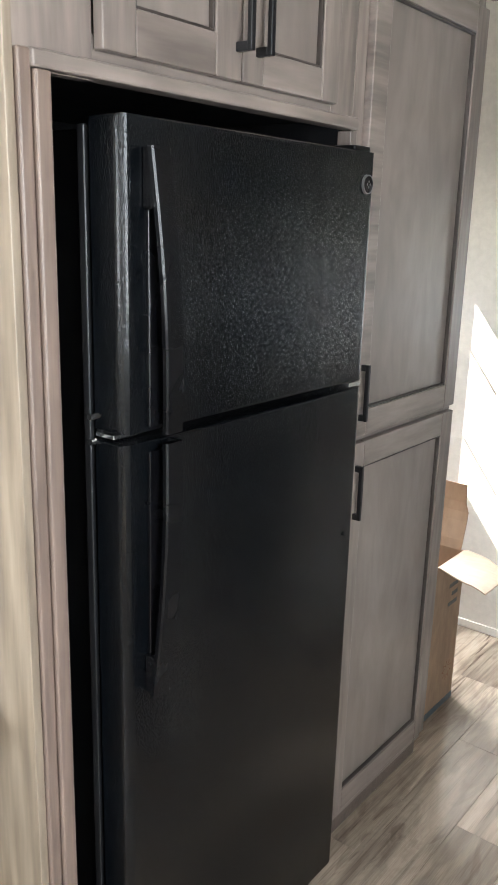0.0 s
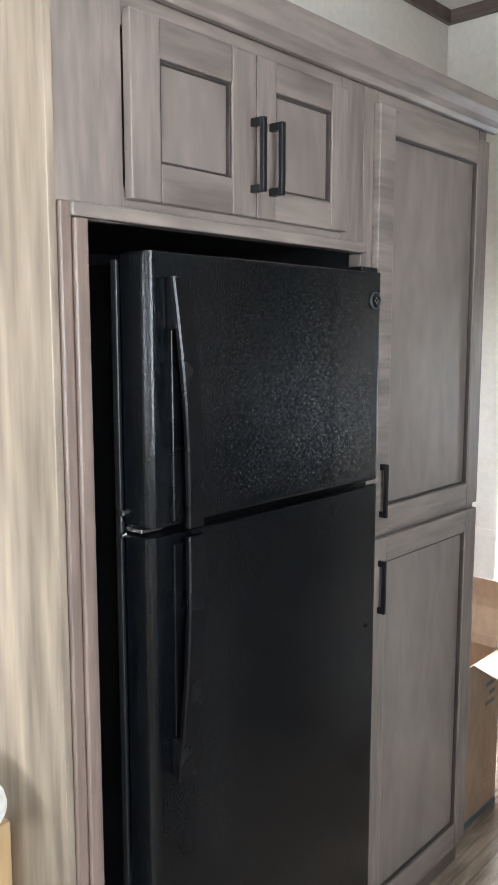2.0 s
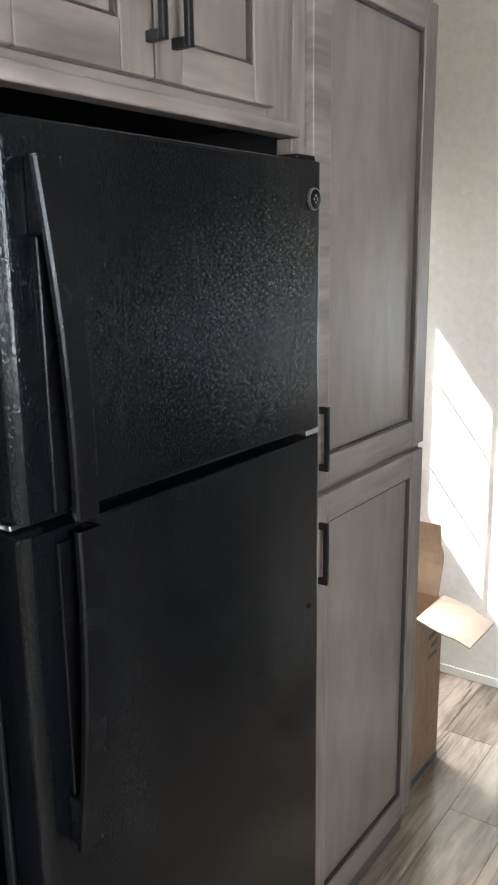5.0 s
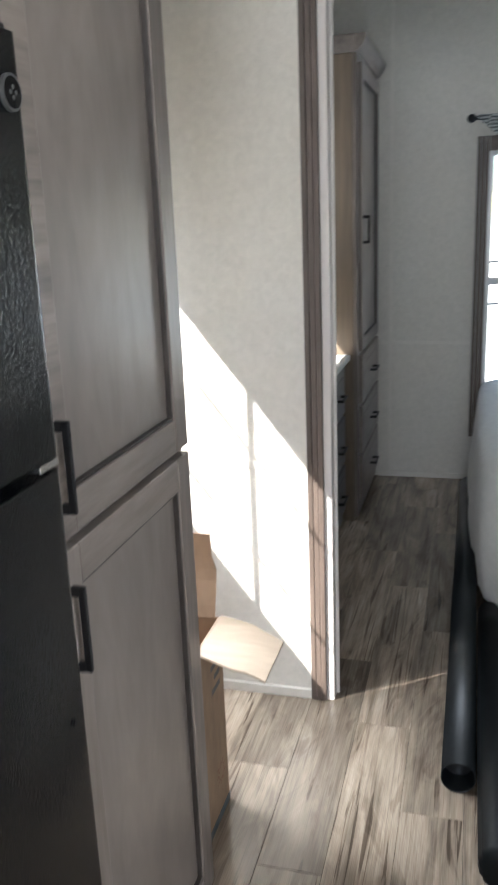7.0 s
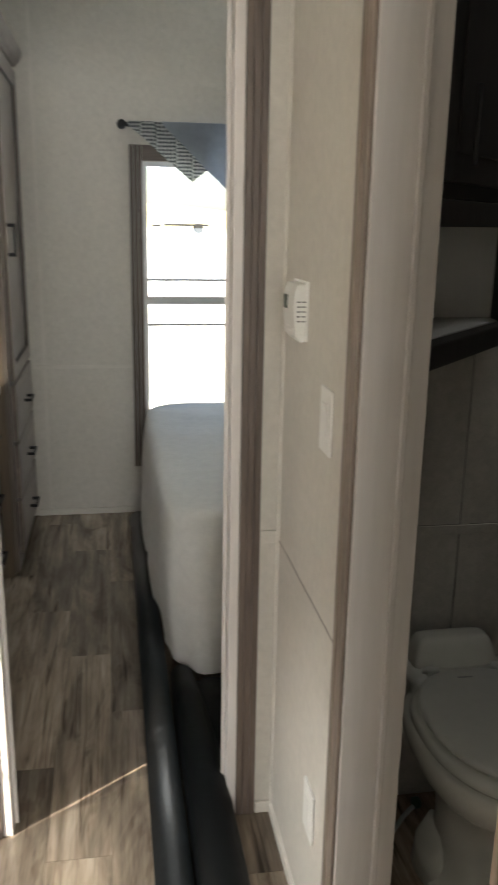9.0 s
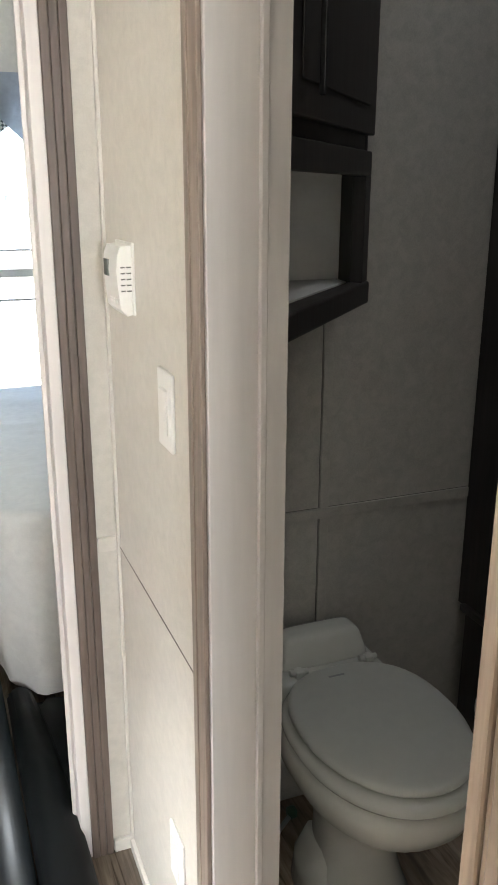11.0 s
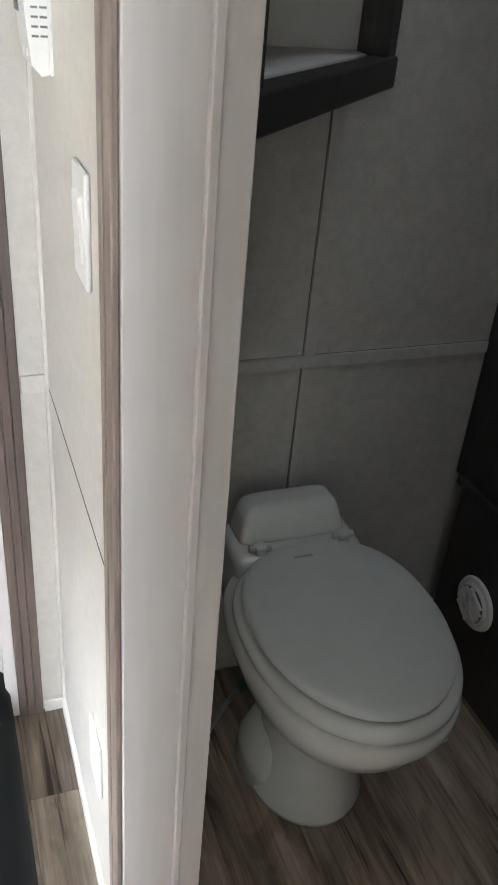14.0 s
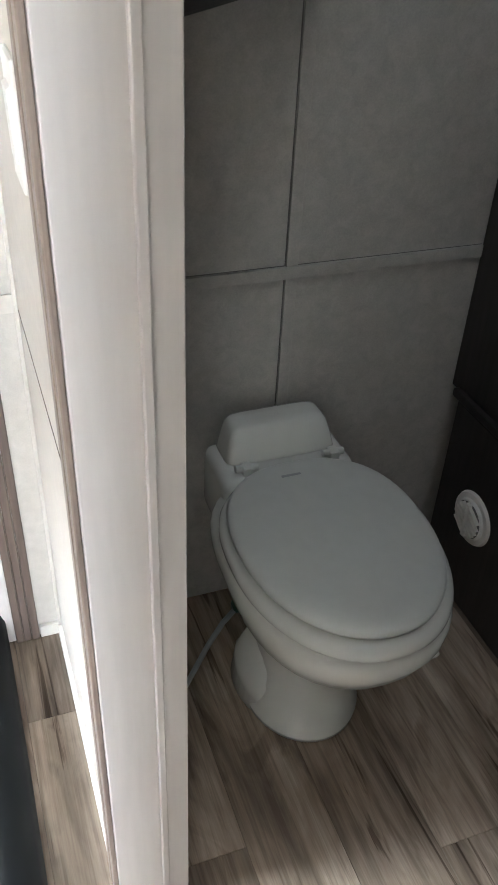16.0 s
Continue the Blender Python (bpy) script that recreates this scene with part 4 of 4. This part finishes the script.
part("seat", shell(((0.150, 0.180, 0.205, 0.399), (0.163, 0.189, 0.220, 0.4015), (0.1665, 0.192, 0.2245, 0.407), (0.1665, 0.192, 0.2245, 0.416), (0.164, 0.190, 0.221, 0.4225), (0.157, 0.186, 0.212, 0.4265), (0.140, 0.178, 0.195, 0.4275)), 2.61, 2.12, 2.6), ceramic, toilet, "", True)
part("lid", shell(((0.138, 0.172, 0.190, 0.4276), (0.140, 0.174, 0.193, 0.4315), (0.151, 0.181, 0.206, 0.4325), (0.1545, 0.183, 0.2095, 0.4355), (0.155, 0.183, 0.210, 0.441), (0.152, 0.181, 0.2065, 0.4465), (0.145, 0.176, 0.199, 0.4495), (0.120, 0.155, 0.170, 0.4515), (0.05, 0.07, 0.07, 0.4525)), 2.61, 2.05, 2.5), lid_plastic, toilet, "matte off-white lid", True)
deck = bmesh.new()
add_box(deck, TX - 0.122, TX + 0.122, 2.775, 2.905, 0.30, 0.434, 0.02, 4)
part("deck", deck, ceramic, toilet, "", True)
hump = add_loft(bmesh.new(), [oval(TX, 2.862 + sh, rx, bk, fr, z, 6.0, 48, 6.0) for z, rx, bk, fr, sh in ((0.424, 0.104, 0.040, 0.044, 0.0), (0.440, 0.101, 0.040, 0.041, 0.0), (0.470, 0.093, 0.038, 0.034, 0.003), (0.484, 0.088, 0.036, 0.030, 0.004), (0.492, 0.081, 0.031, 0.025, 0.004), (0.496, 0.070, 0.022, 0.017, 0.004), (0.4968, 0.03, 0.008, 0.006, 0.004))])
part("flush_housing", hump, ceramic, toilet, "", True)
for x in (TX - 0.075, TX + 0.085):
    rod("hinge", (x - 0.02, 2.802, 0.443), (x + 0.02, 2.802, 0.441), 0.0065, lid_plastic, toilet, "", 14)
    slab("hinge_block", x - 0.009, x + 0.009, 2.790, 2.812, 0.430, 0.448, lid_plastic, toilet, 0.002)
slab("maker_mark", TX - 0.032, TX + 0.002, 2.748, 2.753, 0.4510, 0.4522, hose_mat, toilet, 0, "tiny grey bar of print")
slab("pedal", TX + 0.085, TX + 0.122, 2.445, 2.485, 0.290, 0.306, ceramic, toilet, 0.007)
part("side_shroud", add_loft(bmesh.new(), [oval(0.303, 2.70, 0.034, 0.07, 0.075, 0.001, 2, 24, 2), oval(0.306, 2.70, 0.030, 0.066, 0.07, 0.06, 2, 24, 2), oval(0.320, 2.70, 0.018, 0.05, 0.05, 0.115, 2, 24, 2)]), ceramic, toilet, "", True)
hose = thing("water_hose", (0.24, 2.85, 0.0), "grey water supply hose with green fitting", "hose")
tube_curve("pipe", [(0.10, 2.64, 0.008), (0.15, 2.69, 0.008), (0.20, 2.745, 0.012), (0.245, 2.79, 0.026), (0.285, 2.82, 0.045), (0.325, 2.84, 0.062)], 0.0055, hose_mat, hose)
slab("fitting", 0.310, 0.332, 2.828, 2.852, 0.050, 0.072, green_mat, hose, 0.006, "small green fitting")

corner = thing("corner_cabinet", (0.2, 2.8, 1.17), "dark brown corner cabinet with an open shelf below its door", "cabinet")
CA, CB = Vector((0.098, 2.482)), Vector((0.446, 2.857))      # the ends of its slanted front
run = (CB - CA).normalized()
inward = Vector((-run.y, run.x))
cab_turn = Matrix(((run.x, inward.x, 0, CA.x), (run.y, inward.y, 0, CA.y), (0, 0, 1, 0), (0, 0, 0, 1)))
LEN = (CB - CA).length


def front_piece(name, u0, u1, d0, d1, z0, z1, mat, label="", bevel=0.002, parent=None):
    bm = add_box(bmesh.new(), u0, u1, d0, d1, z0, z1, bevel)
    bmesh.ops.transform(bm, matrix=cab_turn, verts=bm.verts)
    return part(name, bm, mat, parent or corner, label)


foot = [(0.084, 2.475), (CA.x - 0.004, CA.y + 0.01), (CB.x - 0.005, CB.y + 0.006), (CB.x + 0.006, 2.938), (0.084, 2.938)]
part("shelf", add_prism(bmesh.new(), foot, 1.182, 1.214, "z"), bath_wood, corner)
part("shelf", add_prism(bmesh.new(), foot, 1.425, 1.445, "z"), bath_wood, corner)
part("top", add_prism(bmesh.new(), foot, 2.08, 2.10, "z"), bath_wood, corner)
part("shelf_lining", add_prism(bmesh.new(), [(0.0965, 2.53), (0.432, 2.885), (0.438, 2.930), (0.0965, 2.930)], 1.2145, 1.2175, "z"), device, corner, "pale shelf lining")
front_piece("rail", -0.004, LEN + 0.004, -0.018, 0.012, 1.180, 1.221, bath_wood, bevel=0.004)
front_piece("rail", 0.0, LEN, -0.014, 0.010, 1.408, 1.450, bath_wood)
front_piece("stile", LEN - 0.040, LEN, -0.014, 0.010, 1.221, 1.408, bath_wood)
front_piece("stile", 0.0, 0.040, -0.014, 0.010, 1.221, 1.408, bath_wood)
slab("side_panel", CB.x - 0.006, CB.x + 0.008, CB.y + 0.004, 2.944, 1.215, 2.08, bath_wood, corner)
part("back_panel", add_prism(bmesh.new(), [(0.096, 2.52), (0.100, 2.52), (0.100, 2.932), (0.440, 2.932), (0.440, 2.936), (0.096, 2.936)], 1.2178, 1.424, "z"), device, corner, "pale shelf lining")
front_piece("body", 0.0, LEN, 0.0, 0.012, 1.452, 2.08, bath_wood)
dr = front_piece("door", 0.02, LEN - 0.012, -0.020, -0.002, 1.476, 2.07, bath_wood, "dark framed door")
front_piece("door_panel", 0.07, LEN - 0.062, -0.024, -0.0205, 1.52, 2.02, bath_wood, parent=dr)
front_piece("handle", LEN * 0.16, LEN * 0.16 + 0.01, -0.05, -0.041, 1.50, 1.62, black_bar, "black bar handle", parent=dr)

vanity = thing("bath_cabinet", (0.88, 2.4, 0.0), "dark brown bathroom cabinet with a low vented base", "cabinet")
slab("side_panel", 0.800, 0.99, 2.1, 2.944, 0.44, 2.3, bath_wood, vanity)
slab("base_box", 0.789, 0.99, 2.05, 2.90, 0.001, 0.43, bath_wood, vanity, 0.003)
slab("ledge", 0.7865, 0.99, 2.04, 2.92, 0.431, 0.448, bath_wood, vanity, 0.003)
vent = thing("floor_vent", (0.789, 2.77, 0.23), "round white louvred heat vent on a dark panel", "vent")
rod("flange", (0.789, 2.772, 0.230), (0.783, 2.772, 0.230), 0.058, device, vent, "", 36, 0.055)
rod("collar", (0.783, 2.772, 0.230), (0.777, 2.772, 0.230), 0.044, device, vent, "", 36, 0.042)
# Grey disc on the closed collar: the shade between louvres as colour.
rod("well", (0.7772, 2.772, 0.230), (0.7766, 2.772, 0.230), 0.039, slot_grey, vent, "grey disc painted as the vent's shaded hollow", 36)
for k in range(6):
    u = -0.030 + 0.012 * k
    half = math.sqrt(max(0.0, 0.040 ** 2 - u ** 2)) * 0.94
    bm = add_box(bmesh.new(), 0.770, 0.779, 2.772 - half, 2.772 + half, 0.230 + u - 0.0018, 0.230 + u + 0.0018, 0.0006)
    bmesh.ops.transform(bm, matrix=Matrix.Translation((0.774, 2.772, 0.230)) @ Matrix.Rotation(radians(28), 4, "X") @ Matrix.Translation((-0.774, -2.772, -0.230)), verts=bm.verts)
    part("louvre", bm, device, vent)
part("bridge", add_box(bmesh.new(), 0.769, 0.778, 2.768, 2.776, 0.191, 0.269, 0.001), device, vent)

# ---- bedroom ----
def tall_wardrobe(y0, y1, label, grip):
    w = thing("wardrobe", (-1.0, (y0 + y1) / 2, 0.0), label, "wardrobe", group="wardrobes beside the dresser")
    x = -0.768
    slab("body", LEFT + 0.004, x - 0.018, y0, y1, 0.001, 2.03, wardrobe_side, w, 0.002)
    slab("face_frame", x - 0.018, x, y0, y1, 0.02, 2.03, cab_v, w, 0.002)
    door = shaker_door(w, x + 0.018, y0 + 0.04, y1 - 0.06, 0.80, 2.0)
    bar_handle(door, x + 0.018, grip, 1.27, 1.39)
    for k in range(3):
        z = 0.09 + 0.235 * k
        d = slab("drawer", x - 0.001, x + 0.018, y0 + 0.04, y1 - 0.06, z, z + 0.222, cab_h, w, 0.003)
        slab("drawer_panel", x + 0.018, x + 0.0205, y0 + 0.09, y1 - 0.11, z + 0.045, z + 0.177, cab_panel, d, 0.002)
        bm = add_box(bmesh.new(), x + 0.045, x + 0.053, (y0 + y1) / 2 - 0.06, (y0 + y1) / 2 + 0.05, z + 0.105, z + 0.116, 0.001)
        for yy in ((y0 + y1) / 2 - 0.06, (y0 + y1) / 2 + 0.04):
            add_box(bm, x + 0.0205, x + 0.0455, yy, yy + 0.01, z + 0.105, z + 0.116)
        part("handle", bm, black_bar, d, "square black bar handle")
    part("crown", add_prism(bmesh.new(), [(x + u, 2.031 + v) for u, v in crown], y0 - 0.04, y1, "y"), cab_h, w)
    part("crown", add_prism(bmesh.new(), [(y0 - u, 2.031 + v) for u, v in crown], LEFT + 0.01, x - 0.001, "x"), cab_h, w)
    return w


tall_wardrobe(4.42, 5.14, "tall greige wardrobe with framed door and three drawers", 4.49)
tall_wardrobe(3.02, 3.555, "tall greige wardrobe beside the bedroom doorway", 3.475)
dresser = thing("dresser", (-1.05, 3.96, 0.0), "grey drawer dresser with a pale counter under the window", "dresser")
slab("body", LEFT + 0.004, -0.840, 3.562, 4.414, 0.001, 0.765, dresser_grey, dresser)
slab("countertop", LEFT + 0.004, -0.800, 3.560, 4.416, 0.766, 0.792, counter_white, dresser, 0.004, "pale stone-look counter")
for c in range(2):
    for r in range(3):
        y0, z0 = 3.575 + 0.425 * c, 0.07 + 0.23 * r
        d = slab("drawer", -0.840, -0.822, y0, y0 + 0.405, z0, z0 + 0.215, dresser_grey, dresser, 0.003)
        slab("drawer_panel", -0.822, -0.819, y0 + 0.045, y0 + 0.36, z0 + 0.04, z0 + 0.175, dresser_grey, d, 0.002)
        bm = add_box(bmesh.new(), -0.797, -0.789, y0 + 0.155, y0 + 0.265, z0 + 0.10, z0 + 0.111, 0.001)
        for yy in (y0 + 0.155, y0 + 0.255):
            add_box(bm, -0.819, -0.7965, yy, yy + 0.01, z0 + 0.10, z0 + 0.111)
        part("handle", bm, black_bar, d, "square black bar handle")

bed = thing("bed", (0.4, 4.3, 0.0), "bed with white fitted sheet draped over a black platform", "bed")
slab("platform", -0.155, 0.97, 3.62, 5.08, 0.001, 0.24, black_bar, bed, 0.006, "black bed platform")


def draped_sheet():
    """A mattress in its sheet: rounded top edges, a skirt that hangs with folds and a wavy hem."""
    rings = []
    cx, cy, hx, hy = 0.36, 4.315, 0.605, 0.785
    n = 200
    levels = [(0.050, -0.012, 0.013), (0.14, 0.000, 0.014), (0.22, 0.010, 0.012), (0.32, 0.012, 0.009), (0.42, 0.008, 0.005), (0.50, 0.002, 0.002), (0.545, -0.004, 0.001), (0.562, -0.016, 0.0), (0.569, -0.034, 0.0)]
    levels += [(0.570 + 0.0006 * k, -0.06 - 0.035 * k, 0.0) for k in range(14)]
    for z, grow, wave in levels:
        ring = []
        for i in range(n):
            a = i * math.tau / n
            c, s = math.cos(a), math.sin(a)
            p = 9.0
            k = (abs(c) ** p + abs(s) ** p) ** (-1 / p)
            f = wave * (math.sin(11 * a + 1.0) + 0.6 * math.sin(23 * a + 2.0) + 0.5 * math.sin(5 * a) + 0.4 * math.sin(47 * a))
            x, y = cx + c * k * (hx + grow + f), cy + s * k * (hy + grow + f)
            lift = 0.012 * math.sin(3 * a + 4.2) * (z < 0.18)
            if grow < -0.02:
                lift += 0.010 * noise.noise((x * 2.2, y * 7.0, 0.3)) + 0.005 * noise.noise((x * 5.0, y * 19.0, 1.3))
            ring.append((x, y, z + lift))
        rings.append(ring)
    bm = bmesh.new()
    add_loft(bm, rings, cap=False)
    bm.verts.ensure_lookup_table()
    bm.faces.new([v for v in bm.verts][-n:])
    sheet = part("sheet", bm, linen, bed, "white cotton sheet with soft folds", True)
    hem = [[(x + 0.0015 * math.cos(j * math.tau / 6) * (1 if x > cx else -1), y, z + 0.004 * math.sin(j * math.tau / 6)) for j in range(6)] for x, y, z in rings[0]]
    hb = bmesh.new()
    vs = [[hb.verts.new(p) for p in ring] for ring in hem]
    for i in range(n):
        for j in range(6):
            hb.faces.new((vs[i][j], vs[(i + 1) % n][j], vs[(i + 1) % n][(j + 1) % 6], vs[i][(j + 1) % 6]))
    part("hem", hb, linen, sheet, "", True)


draped_sheet()

# valance over the bedroom window
val = thing("valance", (0.16, BACK - 0.06, 1.6), "blue-grey cloth valance with lattice border on a black rod", "curtain")
rod("rod", (-0.30, BACK - 0.065, 1.812), (0.66, BACK - 0.065, 1.812), 0.009, black_bar, val, "black curtain rod", 16)
finial = bmesh.new()
bmesh.ops.create_uvsphere(finial, u_segments=16, v_segments=10, radius=0.021, matrix=Matrix.Translation((-0.312, BACK - 0.065, 1.812)))
part("finial", finial, black_bar, val, "", True)
slab("bracket", -0.262, -0.250, BACK - 0.06, BACK, 1.800, 1.824, black_bar, val, 0.002)


def cloth(name, points, mat, depth, folds):
    """A hanging cloth with a slanting hem: columns down from the rod, gently folded."""
    bm = bmesh.new()
    for side in (0, 1):
        cols = []
        for x, low in points:
            col = []
            for k in range(7):
                z = 1.826 + (low - 1.826) * k / 6
                col.append(bm.verts.new((x, BACK - depth - 0.003 * side + 0.008 * math.sin(folds * x) * (0.3 + k / 6), z)))
            cols.append(col)
        for a, b in zip(cols, cols[1:]):
            for k in range(6):
                bm.faces.new((a[k], b[k], b[k + 1], a[k + 1]))
    return part(name, bm, mat, val, "", True)


cloth("border", [(-0.285 + 0.02 * i, 1.812 - 0.235 * min(1, max(0.02, i / 14)) + (0.06 * (i - 14) / 4 if i > 14 else 0)) for i in range(19)], lattice, 0.078, 40)
cloth("swag", [(-0.135 + 0.02 * i, max(1.50, 1.815 - 0.19 * (i / 10) ** 1.0)) for i in range(38)], valance_blue, 0.088, 30)

# ---- outdoors ----
ground = tagged(part("ground", add_box(bmesh.new(), -400, 400, -400, 400, -0.95, -0.90), concrete), "wide pale sunlit concrete yard", "ground", kind="structure")
bank = bmesh.new()
add_loft(bank, [[(x, 44, -0.95), (x, 56, 0.60), (x, 100, 0.62), (x, 108, -0.95)] for x in (-90, 90)])
tagged(part("ground_bank", bank, concrete), "low pale gravel bank across the yard", "ground", kind="structure")
tr = thing("utility_trailer", (4.8, 60.0, 0.6), "low flat utility trailer parked on the bank", "trailer")
slab("deck", 3.6, 6.4, 59.4, 60.6, 1.08, 1.20, rubber, tr, 0.02)
rod("tongue", (2.5, 60, 1.05), (3.6, 60, 1.14), 0.06, rubber, tr)
for y in (59.35, 60.65):
    rod("wheel", (5.7, y - 0.1, 0.93), (5.7, y + 0.1, 0.93), 0.32, rubber, tr, "", 24)
rod("jack", (3.0, 60, 0.61), (3.0, 60, 1.6), 0.05, hose_mat, tr)
rod("jack", (4.6, 60, 0.61), (4.6, 60, 1.5), 0.05, hose_mat, tr)
post = thing("yard_post", (1.2, 26.8, -0.9), "thin grey post with a small bracket", "post")
rod("pole", (1.2, 26.8, -0.9), (1.2, 26.8, 2.5), 0.045, hose_mat, post)
slab("bracket", 1.2, 1.55, 26.77, 26.83, 2.16, 2.24, hose_mat, post, 0.01)
hill = bmesh.new()
rings = []
for r, h in ((0, -0.9), (8, 1.2), (20, 2.4), (40, 3.4)):
    rings.append([(-220 + 11 * i, 120 + r, h + (0.8 * math.sin(i * 0.7) + 0.5 * math.sin(i * 1.9) if r else 0)) for i in range(41)])
vs = [[hill.verts.new(p) for p in ring] for ring in rings]
for a, b in zip(vs, vs[1:]):
    for i in range(40):
        hill.faces.new((a[i], a[i + 1], b[i + 1], b[i]))
tagged(part("backdrop", hill, hill_mat, None, "", True), "low line of dry brush beyond the yard", "backdrop", kind="structure")

# ---- floor planks ----
def plank_floor(x0, x1, y0, y1):
    """Vinyl planks along y, staggered; alike pieces share their mesh."""
    w, long = 0.1485, 0.915
    shared = {}
    start = -0.7035 - w * 8
    for c in range(40):
        a, b = start + c * w, start + (c + 1) * w
        if b <= x0 or a >= x1:
            continue
        a, b = max(a, x0), min(b, x1)
        y = y0 - long * ((c * 0.37 + 0.16) % 1.0)
        while y < y1:
            p, q = max(y, y0), min(y + long, y1)
            y += long
            if q - p < 0.02:
                continue
            key = (round(b - a, 3), round(q - p, 3))
            if key not in shared:
                bm = add_box(bmesh.new(), -(b - a) / 2 + 0.0003, (b - a) / 2 - 0.0003, -(q - p) / 2 + 0.0003, (q - p) / 2 - 0.0003, -0.0045, 0.0)
                top = [e for e in bm.edges if all(v.co.z > -0.001 for v in e.verts)]
                bmesh.ops.bevel(bm, geom=top, offset=0.0006, segments=1, affect="EDGES")
                me = bpy.data.meshes.new("plank")
                bm.to_mesh(me)
                bm.free()
                me.materials.append(plank_wood)
                shared[key] = me
            ob = new("plank", shared[key])
            ob.location = ((a + b) / 2, (p + q) / 2, 0.0)
            ob.parent = subfloor


plank_floor(LEFT, RIGHT, REAR, BACK)
